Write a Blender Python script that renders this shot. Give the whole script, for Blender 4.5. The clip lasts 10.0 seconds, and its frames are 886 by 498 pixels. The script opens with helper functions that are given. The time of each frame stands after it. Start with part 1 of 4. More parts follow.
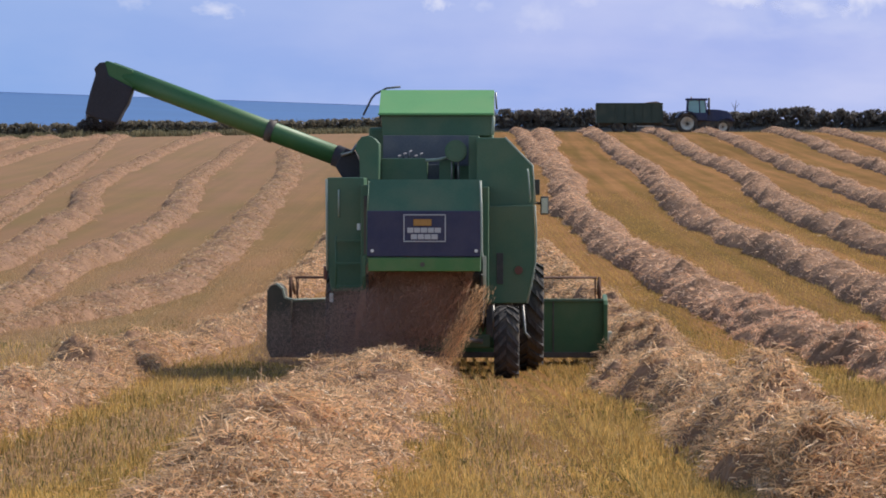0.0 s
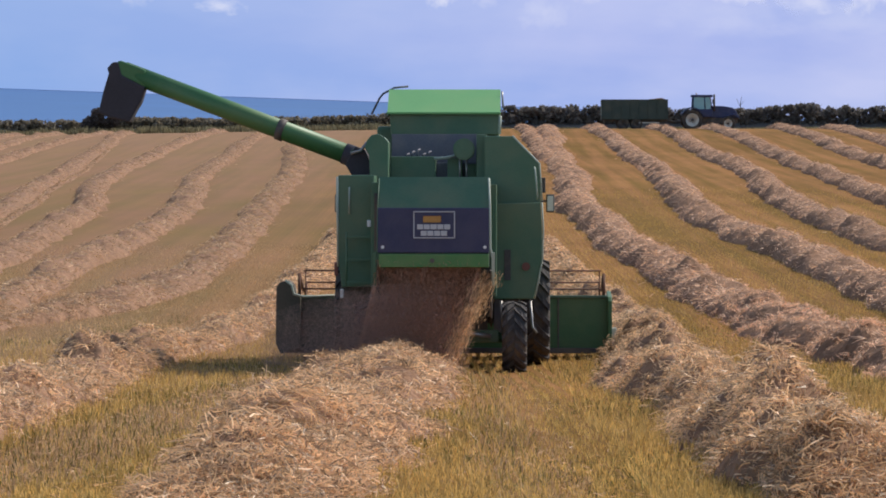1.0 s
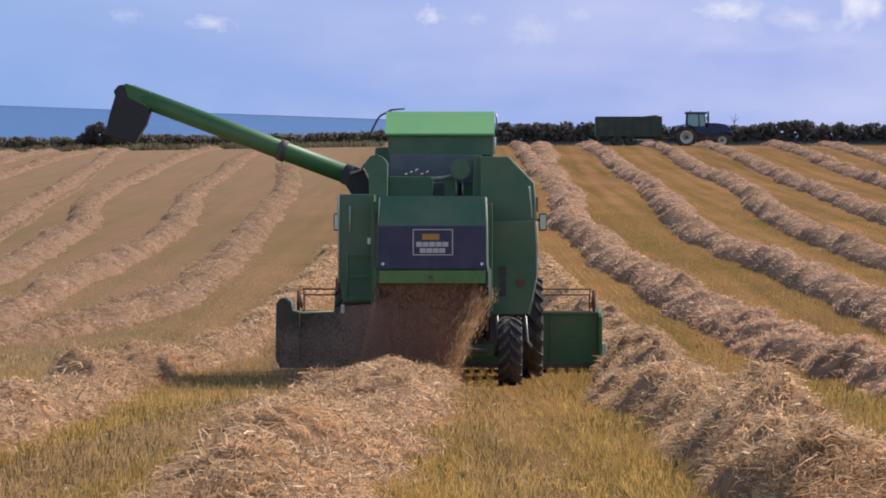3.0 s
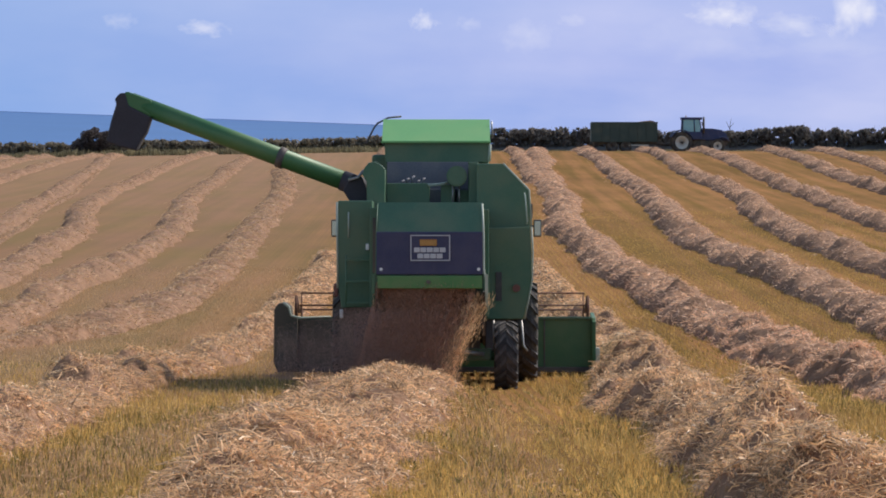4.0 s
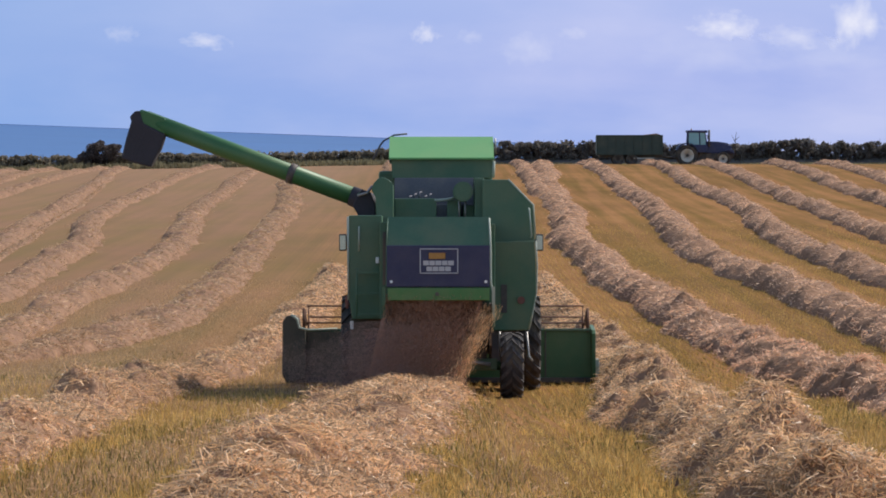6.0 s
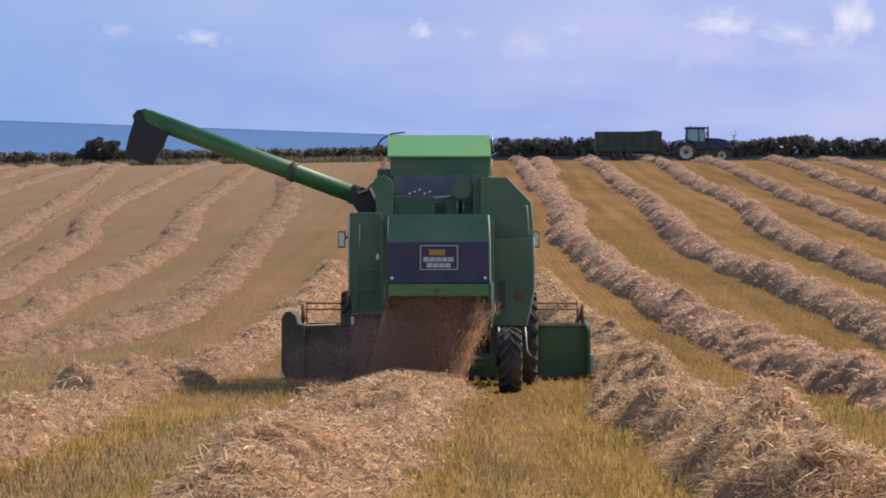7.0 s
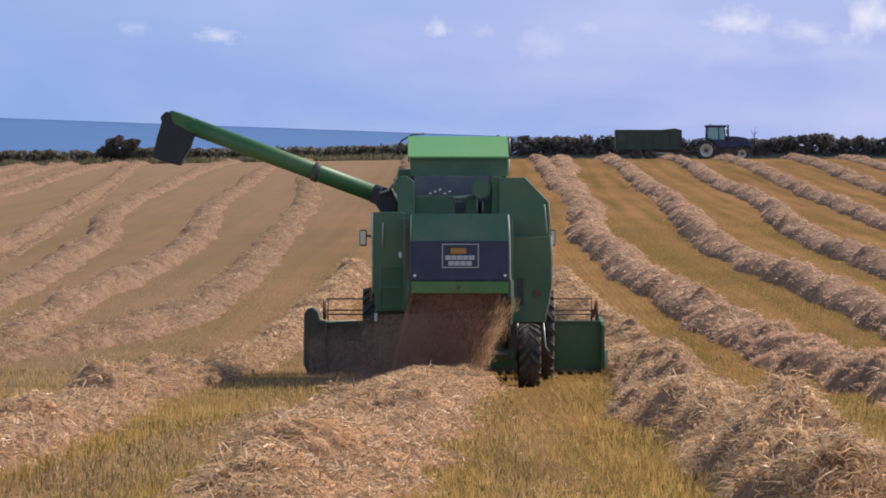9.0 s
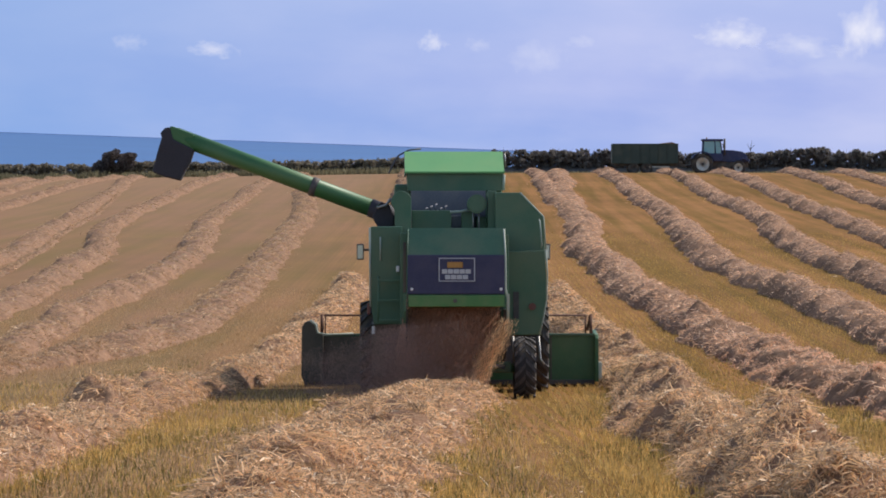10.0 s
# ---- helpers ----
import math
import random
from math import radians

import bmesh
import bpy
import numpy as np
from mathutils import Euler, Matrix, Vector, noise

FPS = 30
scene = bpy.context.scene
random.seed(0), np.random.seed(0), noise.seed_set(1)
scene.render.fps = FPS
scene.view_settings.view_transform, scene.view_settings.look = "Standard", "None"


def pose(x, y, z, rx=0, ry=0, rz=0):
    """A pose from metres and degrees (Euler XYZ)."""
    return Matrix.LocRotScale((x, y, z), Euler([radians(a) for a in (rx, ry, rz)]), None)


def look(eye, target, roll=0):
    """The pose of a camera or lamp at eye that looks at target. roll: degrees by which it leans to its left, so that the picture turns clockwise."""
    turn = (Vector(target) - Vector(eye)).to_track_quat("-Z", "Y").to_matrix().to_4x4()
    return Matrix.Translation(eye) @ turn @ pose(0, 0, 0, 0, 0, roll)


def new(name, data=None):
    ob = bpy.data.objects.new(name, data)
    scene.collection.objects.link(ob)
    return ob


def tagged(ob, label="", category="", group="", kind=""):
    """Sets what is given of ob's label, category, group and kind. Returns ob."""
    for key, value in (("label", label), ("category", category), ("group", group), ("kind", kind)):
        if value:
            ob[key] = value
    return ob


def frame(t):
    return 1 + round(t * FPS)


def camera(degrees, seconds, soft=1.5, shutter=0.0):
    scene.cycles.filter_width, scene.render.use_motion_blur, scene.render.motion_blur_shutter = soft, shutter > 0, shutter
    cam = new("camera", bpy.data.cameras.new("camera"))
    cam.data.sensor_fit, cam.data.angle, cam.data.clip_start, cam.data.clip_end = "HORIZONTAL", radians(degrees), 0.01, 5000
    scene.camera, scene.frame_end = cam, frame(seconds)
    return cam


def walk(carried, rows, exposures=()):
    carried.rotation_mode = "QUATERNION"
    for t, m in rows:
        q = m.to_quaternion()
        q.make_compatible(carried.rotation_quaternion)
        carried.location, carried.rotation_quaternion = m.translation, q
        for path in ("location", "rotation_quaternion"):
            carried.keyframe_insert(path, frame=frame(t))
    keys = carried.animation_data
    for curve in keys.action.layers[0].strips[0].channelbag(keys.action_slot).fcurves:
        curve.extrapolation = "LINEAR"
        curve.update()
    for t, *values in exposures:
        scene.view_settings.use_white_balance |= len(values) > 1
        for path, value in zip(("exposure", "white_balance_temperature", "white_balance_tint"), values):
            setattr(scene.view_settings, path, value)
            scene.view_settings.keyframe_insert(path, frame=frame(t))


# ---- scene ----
TILT = pose(0, 0, 0, 0, -2.05, 0)          # the field leans across the view; the sea stays level
SPEED = 0.83                                # the harvester's ground speed, metres a second

PROFILE = ((-200, 2.0), (0, -1.7), (25, -2.62), (50, -3.54), (60, -4.045), (75, -4.23), (100, -4.2), (140, -4.05),
           (167, -3.85), (218, -3.4), (265, -2.55), (290, -2.25), (305, -2.42), (330, -2.76), (365, -2.9),
           (420, -6), (520, -14), (900, -40))


def ground_z(y, x=0.0):
    """Height of the field along its length, smoothed between the knots; its far corner falls off to one side."""
    y = np.asarray(y, float)
    ys, zs = [k[0] for k in PROFILE], [k[1] for k in PROFILE]
    return sum(np.interp(y + d, ys, zs) for d in (-10, -5, 0, 5, 10)) / 5 - 0.016 * np.clip(-np.asarray(x, float), 0, 45) * np.clip((y - 130) / 150, 0, 1)


# ---- camera and walk ----
cam = camera(13.0, 10.0, soft=1.8)
CAMERA_ROWS = (
    (0.0, 0.0, -2.173), (0.5, 0.089, -2.186), (1.0, 0.076, -2.224), (1.5, 0.089, -2.147), (2.0, 0.076, -2.02),
    (2.5, 0.025, -1.994), (2.7, 0.013, -1.994), (3.8, -0.069, -1.881), (4.0, -0.077, -1.893), (4.5, -0.127, -1.956), (5.0, -0.064, -1.842), (5.5, 0.012, -1.714),
    (5.7, 0.012, -1.695), (6.8, -0.038, -1.746), (7.0, -0.013, -1.752), (7.5, 0.038, -1.664), (8.0, 0.025, -1.829), (8.5, 0.051, -1.816), (9.0, 0.281, -1.778),
    (9.5, 0.281, -1.663), (10.0, 0.229, -1.574))
walk(cam, [(t, TILT @ pose(0, 0, 0, 90 + pitch, 0, yaw)) for t, yaw, pitch in CAMERA_ROWS])

# ---- world, sun, exposure ----
SUN_FROM = Vector((0.60, 0.40, 0.70)).normalized()
world = bpy.data.worlds.new("world")
scene.world = world
world.use_nodes = True
wn = world.node_tree.nodes
sky = wn.new("ShaderNodeTexSky")
sky.sky_type, sky.sun_disc = "NISHITA", False
sky.sun_elevation = math.asin(SUN_FROM.z)
sky.sun_rotation = math.atan2(SUN_FROM.x, SUN_FROM.y)
world.node_tree.links.new(sky.outputs[0], wn["Background"].inputs[0])
wn["Background"].inputs[1].default_value = 0.175
sun_data = bpy.data.lights.new("sun", "SUN")
sun_data.energy, sun_data.angle, sun_data.color = 4.1, radians(0.6), (1.0, 0.93, 0.82)
sun = new("sun", sun_data)
sun.matrix_world = look(SUN_FROM * 100, (0, 0, 0))
scene.view_settings.exposure = 0.0


# ---- materials ----
def mat(name, colour, rough=0.6, metal=0.0, vary=0.15, scale=3.0, fine=40.0, bump=0.0, dirt=None, dirt_amount=0.0,
        island=0.0, coat=0.0, spec=0.5, through_light=0.0, relief=0.02):
    """A worn surface: base colour varied at two scales, dust on top, fine relief."""
    m = bpy.data.materials.new(name)
    m.use_nodes = True
    nt = m.node_tree
    n, l = nt.nodes, nt.links
    b = n["Principled BSDF"]
    b.inputs["Roughness"].default_value, b.inputs["Metallic"].default_value = rough, metal
    b.inputs["Coat Weight"].default_value = coat
    b.inputs["Specular IOR Level"].default_value = spec
    co = n.new("ShaderNodeTexCoord")
    big, small = n.new("ShaderNodeTexNoise"), n.new("ShaderNodeTexNoise")
    for node, s in ((big, scale), (small, fine)):
        node.inputs["Scale"].default_value = s
        node.inputs["Detail"].default_value = 5
        l.new(co.outputs["Object"], node.inputs["Vector"])
    add = n.new("ShaderNodeMath")
    add.operation = "ADD"
    l.new(big.outputs[0], add.inputs[0])
    l.new(small.outputs[0], add.inputs[1])
    rng = n.new("ShaderNodeMapRange")
    rng.inputs[1].default_value, rng.inputs[2].default_value = 0.6, 1.4
    rng.inputs[3].default_value, rng.inputs[4].default_value = 1 - vary, 1 + vary
    l.new(add.outputs[0], rng.inputs[0])
    value = rng.outputs[0]
    if island:
        geo = n.new("ShaderNodeNewGeometry")
        r2 = n.new("ShaderNodeMapRange")
        r2.inputs[3].default_value, r2.inputs[4].default_value = 1 - island, 1 + island
        l.new(geo.outputs["Random Per Island"], r2.inputs[0])
        mul = n.new("ShaderNodeMath")
        mul.operation = "MULTIPLY"
        l.new(value, mul.inputs[0])
        l.new(r2.outputs[0], mul.inputs[1])
        value = mul.outputs[0]
    tint = n.new("ShaderNodeVectorMath")
    tint.operation = "SCALE"
    tint.inputs[0].default_value = colour
    l.new(value, tint.inputs["Scale"])
    out = tint.outputs[0]
    if dirt:
        mix = n.new("ShaderNodeMix")
        mix.data_type = "RGBA"
        edge = n.new("ShaderNodeMapRange")
        edge.inputs[1].default_value, edge.inputs[2].default_value = 0.42, 0.72
        edge.inputs[4].default_value = dirt_amount
        l.new(big.outputs[0], edge.inputs[0])
        l.new(edge.outputs[0], mix.inputs["Factor"])
        l.new(out, mix.inputs["A"])
        mix.inputs["B"].default_value = (*dirt, 1)
        out = mix.outputs["Result"]
        r3 = n.new("ShaderNodeMapRange")
        r3.inputs[3].default_value, r3.inputs[4].default_value = rough, min(1, rough + 0.3)
        l.new(edge.outputs[0], r3.inputs[0])
        l.new(r3.outputs[0], b.inputs["Roughness"])
    l.new(out, b.inputs["Base Color"])
    if bump:
        bp = n.new("ShaderNodeBump")
        bp.inputs["Strength"].default_value, bp.inputs["Distance"].default_value = bump, relief
        l.new(small.outputs[0], bp.inputs["Height"])
        l.new(bp.outputs[0], b.inputs["Normal"])
    if through_light:                                # thin dry or green blades let light through
        tr, ms = n.new("ShaderNodeBsdfTranslucent"), n.new("ShaderNodeMixShader")
        ms.inputs[0].default_value = through_light
        l.new(out, tr.inputs[0])
        l.new(b.outputs[0], ms.inputs[1])
        l.new(tr.outputs[0], ms.inputs[2])
        l.new(ms.outputs[0], n["Material Output"].inputs[0])
    return m


DUST = (0.30, 0.21, 0.12)
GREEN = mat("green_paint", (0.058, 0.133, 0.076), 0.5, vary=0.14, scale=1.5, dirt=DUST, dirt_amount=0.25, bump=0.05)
# lighter copy of the green: the sun on the lid put into its colour
LID_GREEN = mat("sunlit_green_paint", (0.13, 0.34, 0.115), 0.5, vary=0.1, scale=2.0, dirt=DUST, dirt_amount=0.12)
BAR_GREEN = mat("bumper_green", (0.06, 0.18, 0.045), 0.45, vary=0.12, dirt=DUST, dirt_amount=0.25)
HEAD_GREEN = mat("header_green", (0.046, 0.128, 0.045), 0.5, vary=0.15, scale=1.5, dirt=DUST, dirt_amount=0.2)
TUBE_GREEN = mat("tube_green", (0.052, 0.155, 0.050), 0.5, vary=0.12, scale=1.2, dirt=DUST, dirt_amount=0.15)
DARK_PANEL = mat("dark_blue_panel", (0.024, 0.025, 0.078), 0.5, vary=0.2, dirt=DUST, dirt_amount=0.08)
BLACK_METAL = mat("dark_steel", (0.070, 0.060, 0.060), 0.65, vary=0.3, dirt=DUST, dirt_amount=0.35)
# dusty paint with the shade on the machine's left put into the colour
SHADED_DUSTY = mat("shaded_dusty_green", (0.070, 0.066, 0.052), 0.75, vary=0.25, scale=1.5, dirt=(0.20, 0.14, 0.10), dirt_amount=0.5, bump=0.1)
# bluish grey, lifted in colour for the haze over the dark engine bay
BAY_GREY = mat("hazed_grey_paint", (0.12, 0.122, 0.155), 0.7, vary=0.25, scale=3.0, dirt=DUST, dirt_amount=0.2)
RUBBER = mat("tyre_rubber", (0.035, 0.031, 0.032), 0.85, vary=0.3, fine=25, bump=0.4, dirt=DUST, dirt_amount=0.35)
BOOT = mat("spout_rubber", (0.036, 0.031, 0.040), 0.75, vary=0.25, bump=0.2)
# sun on the panel edges put into a pale colour; pale pipes share it
SUNLIT_PALE_STEEL = mat("sunlit_edge_pale_steel", (0.36, 0.40, 0.33), 0.6, vary=0.2)
STEEL = mat("grey_steel", (0.28, 0.28, 0.28), 0.4, metal=0.6, vary=0.2, dirt=DUST, dirt_amount=0.3)
RUST = mat("rusty_steel", (0.12, 0.05, 0.03), 0.8, vary=0.35, bump=0.3)
WHITE_PAINT = mat("white_lettering", (0.45, 0.45, 0.47), 0.5, vary=0.15)
ORANGE_PAINT = mat("orange_emblem", (0.42, 0.21, 0.05), 0.5, vary=0.15)
RED_LENS = mat("red_lens", (0.13, 0.025, 0.02), 0.3, vary=0.1)
CLEAR_LENS = mat("clear_lens", (0.7, 0.7, 0.72), 0.15, vary=0.05)
MIRROR = mat("mirror_glass", (0.30, 0.31, 0.33), 0.15, metal=1.0, vary=0.02)
GLASS_DARK = mat("tinted_cab_glass", (0.22, 0.46, 0.52), 0.08, vary=0.1, coat=0.6)
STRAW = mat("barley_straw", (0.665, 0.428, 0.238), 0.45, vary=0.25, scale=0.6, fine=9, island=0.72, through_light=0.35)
# pinker copy of the straw: distance haze put into the colour
HAZED_STRAW = mat("hazed_pinkish_straw", (0.74, 0.455, 0.285), 0.55, vary=0.25, scale=0.6, fine=9, island=0.6, through_light=0.3)
# same straw with shade put into its colour, for the sun-facing west swaths
DIMMED_STRAW = mat("dimmed_straw", (0.52, 0.335, 0.192), 0.6, vary=0.2, scale=0.6, fine=9, island=0.46, through_light=0.3)
# bed darkened in colour for the shade deep between the straws
STRAW_BED = mat("shaded_straw_mat", (0.265, 0.152, 0.093), 0.9, vary=0.45, scale=1.6, fine=7, bump=1.0, spec=0.1, relief=0.09)
CHAFF = mat("falling_chaff", (0.50, 0.28, 0.19), 0.9, vary=0.12, island=0.25, through_light=0.3)
DUST_GRAIN = mat("dust_grain", (0.45, 0.285, 0.235), 0.95, vary=0.12, island=0.1, spec=0.1, through_light=0.4)
STUBBLE = mat("stubble_stalk", (0.60, 0.388, 0.122), 0.7, vary=0.35, scale=0.35, fine=3, island=0.45, through_light=0.3)
GREENERY = mat("green_undergrowth", (0.19, 0.17, 0.035), 0.8, vary=0.3, scale=0.4, fine=3, island=0.4)
# leaf colour lifted for the haze in front of the far hedge
HEDGE_LEAF = mat("hazed_hedge_leaf", (0.185, 0.165, 0.150), 0.85, vary=0.25, scale=0.25, fine=2, island=0.25, spec=0.2, through_light=0.4)
# dust haze over the west stubble put into the colour; bleached strips share it
STUBBLE_TAN = mat("bleached_hazed_stubble", (0.57, 0.365, 0.188), 0.7, vary=0.35, scale=0.35, fine=3, island=0.4, through_light=0.3)
# lighter copy for the low hedge, with more distance haze in its colour
HAZED_SCRUB = mat("hazed_scrub_leaf", (0.25, 0.21, 0.155), 0.85, vary=0.35, scale=0.3, fine=2, island=0.45, spec=0.2, through_light=0.4)
LUG_RUBBER = mat("dusty_tread_rubber", (0.065, 0.056, 0.054), 0.9, vary=0.35, fine=25, bump=0.3)
VERGE = mat("verge_grass", (0.235, 0.20, 0.115), 0.85, vary=0.3, scale=0.4, fine=2, island=0.4, spec=0.2, through_light=0.3)
HEDGE_TWIG = mat("hedge_twig", (0.07, 0.05, 0.032), 0.9, vary=0.3, island=0.4)
BUSH_LEAF = mat("bush_leaf", (0.115, 0.092, 0.085), 0.85, vary=0.3, scale=0.5, fine=3, island=0.45, spec=0.2, through_light=0.3)
TRACTOR_BLUE = mat("tractor_blue", (0.010, 0.022, 0.095), 0.4, vary=0.12, dirt=DUST, dirt_amount=0.1)
RIM_WHITE = mat("pale_rim", (0.62, 0.58, 0.52), 0.5, vary=0.15, dirt=DUST, dirt_amount=0.3)
TRAILER_GREEN = mat("trailer_green", (0.030, 0.052, 0.044), 0.6, vary=0.2, scale=1.0, dirt=DUST, dirt_amount=0.12)
GRAIN = mat("barley_grain", (0.26, 0.15, 0.09), 0.9, vary=0.2, fine=60, bump=0.6)


def field_material():
    """Dry stubble ground: drill rows along the field, golden and greenish patches, paler wheel tracks."""
    m = mat("stubble_ground", (0.270, 0.152, 0.057), 0.95, vary=0.32, scale=0.16, fine=4.0, bump=0.8, spec=0.03)
    n, l = m.node_tree.nodes, m.node_tree.links
    b = n["Principled BSDF"]
    base = b.inputs["Base Color"].links[0].from_socket
    co = n.new("ShaderNodeTexCoord")
    mp = n.new("ShaderNodeMapping")
    mp.inputs["Scale"].default_value = (1.0, 0.014, 1.0)
    l.new(co.outputs["Object"], mp.inputs[0])
    streak = n.new("ShaderNodeTexNoise")
    streak.inputs["Scale"].default_value, streak.inputs["Detail"].default_value = 1.6, 6
    l.new(mp.outputs[0], streak.inputs["Vector"])
    ramp = n.new("ShaderNodeValToRGB")
    e = ramp.color_ramp.elements
    e[0].position, e[0].color = 0.34, (0.62, 0.63, 0.46, 1)
    e[1].position, e[1].color = 0.62, (1.04, 0.91, 0.93, 1)
    l.new(streak.outputs[0], ramp.inputs[0])
    mix = n.new("ShaderNodeMix")
    mix.data_type, mix.blend_type = "RGBA", "MULTIPLY"
    mix.inputs["Factor"].default_value = 1
    l.new(base, mix.inputs["A"])
    l.new(ramp.outputs[0], mix.inputs["B"])
    # darker soil between the drill rows
    lane = n.new("ShaderNodeMapping")
    lane.inputs["Rotation"].default_value = (0, 0, -0.018)
    lane.inputs["Scale"].default_value = (1.0, 0.04, 1.0)
    l.new(co.outputs["Object"], lane.inputs[0])
    rows = n.new("ShaderNodeTexWave")
    rows.inputs["Scale"].default_value = 2 * math.pi / 20 / 0.165
    rows.inputs["Distortion"].default_value, rows.inputs["Detail"].default_value, rows.inputs["Detail Scale"].default_value = 1.2, 2, 3.0
    l.new(lane.outputs[0], rows.inputs["Vector"])
    soil = n.new("ShaderNodeMapRange")
    soil.inputs[3].default_value, soil.inputs[4].default_value = 0.92, 1.05
    l.new(rows.outputs["Color"], soil.inputs[0])
    tilled = n.new("ShaderNodeVectorMath")
    tilled.operation = "SCALE"
    l.new(mix.outputs["Result"], tilled.inputs[0])
    l.new(soil.outputs[0], tilled.inputs["Scale"])
    # one side toned tan in the colour, standing in for airborne dust haze
    sep = n.new("ShaderNodeSeparateXYZ")
    l.new(co.outputs["Object"], sep.inputs[0])
    side = n.new("ShaderNodeMapRange")
    side.inputs[1].default_value, side.inputs[2].default_value = 1.0, -7.0
    side.inputs[4].default_value = 0.72
    l.new(sep.outputs[0], side.inputs[0])
    haze_mix = n.new("ShaderNodeMix")
    haze_mix.data_type = "RGBA"
    l.new(side.outputs[0], haze_mix.inputs["Factor"])
    l.new(tilled.outputs[0], haze_mix.inputs["A"])
    blot = n.new("ShaderNodeTexNoise")
    blot.inputs["Scale"].default_value, blot.inputs["Detail"].default_value = 0.55, 5
    wide = n.new("ShaderNodeMapping")
    wide.inputs["Scale"].default_value, wide.inputs["Rotation"].default_value = (1.0, 0.10, 1.0), (0, 0, 0.05)
    l.new(co.outputs["Object"], wide.inputs[0])
    l.new(wide.outputs[0], blot.inputs["Vector"])
    tone = n.new("ShaderNodeValToRGB")
    k = tone.color_ramp.elements
    k[0].position, k[0].color = 0.36, (0.205, 0.142, 0.070, 1)
    k[1].position, k[1].color = 0.62, (0.250, 0.147, 0.093, 1)
    l.new(blot.outputs[0], tone.inputs[0])
    portion = n.new("ShaderNodeMapRange")               # the tan turns paler towards the ridge
    portion.inputs[1].default_value, portion.inputs[2].default_value = 130, 270
    portion.inputs[4].default_value = 0.6
    l.new(sep.outputs[1], portion.inputs[0])
    ridge_mix = n.new("ShaderNodeMix")
    ridge_mix.data_type = "RGBA"
    l.new(portion.outputs[0], ridge_mix.inputs["Factor"])
    l.new(tone.outputs[0], ridge_mix.inputs["A"])
    ridge_mix.inputs["B"].default_value = (0.315, 0.198, 0.132, 1)
    l.new(ridge_mix.outputs["Result"], haze_mix.inputs["B"])
    l.new(haze_mix.outputs["Result"], b.inputs["Base Color"])
    return m


FIELD = field_material()


def sea_material():
    m = mat("sea_water", (0.034, 0.118, 0.30), 0.7, vary=0.10, scale=0.004, fine=0.03)
    return m


def glow(name, build):
    """A far backdrop that gives off its own light; build makes the colour socket."""
    m = bpy.data.materials.new(name)
    m.use_nodes = True
    n, l = m.node_tree.nodes, m.node_tree.links
    n.remove(n["Principled BSDF"])
    em = n.new("ShaderNodeEmission")
    shader = build(n, l, em)
    l.new(shader, n["Material Output"].inputs[0])
    return m


def sky_build(n, l, em):
    co = n.new("ShaderNodeTexCoord")
    sep = n.new("ShaderNodeSeparateXYZ")
    l.new(co.outputs["Object"], sep.inputs[0])
    rng = n.new("ShaderNodeMapRange")
    rng.inputs[1].default_value, rng.inputs[2].default_value = 0, 190
    l.new(sep.outputs[2], rng.inputs[0])
    mp = n.new("ShaderNodeMapping")
    mp.inputs["Scale"].default_value = (0.0022, 1, 0.0065)
    l.new(co.outputs["Object"], mp.inputs[0])
    no = n.new("ShaderNodeTexNoise")
    no.inputs["Scale"].default_value, no.inputs["Detail"].default_value = 1.4, 5
    l.new(mp.outputs[0], no.inputs["Vector"])
    ramp = n.new("ShaderNodeValToRGB")
    e = ramp.color_ramp.elements
    e[0].position, e[0].color = 0.0, (0.33, 0.44, 0.83, 1)
    e[1].position, e[1].color = 1.0, (0.45, 0.53, 0.86, 1)
    mid = e.new(0.4)
    mid.color = (0.385, 0.465, 0.84, 1)
    l.new(rng.outputs[0], ramp.inputs[0])
    veil = n.new("ShaderNodeMapRange")
    veil.inputs[1].default_value, veil.inputs[2].default_value = 0.38, 0.72
    veil.inputs[4].default_value = 0.6
    l.new(no.outputs[0], veil.inputs[0])
    mix = n.new("ShaderNodeMix")
    mix.data_type = "RGBA"
    l.new(veil.outputs[0], mix.inputs["Factor"])
    l.new(ramp.outputs[0], mix.inputs["A"])
    mix.inputs["B"].default_value = (0.65, 0.67, 0.92, 1)
    # clearer, deeper blue away from the sun's side
    side = n.new("ShaderNodeMapRange")
    side.inputs[1].default_value, side.inputs[2].default_value = 200, -560
    side.inputs[4].default_value = 0.62
    l.new(sep.outputs[0], side.inputs[0])
    clear = n.new("ShaderNodeMix")
    clear.data_type = "RGBA"
    l.new(side.outputs[0], clear.inputs["Factor"])
    l.new(mix.outputs["Result"], clear.inputs["A"])
    clear.inputs["B"].default_value = (0.225, 0.405, 0.77, 1)
    l.new(clear.outputs["Result"], em.inputs[0])
    return em.outputs[0]


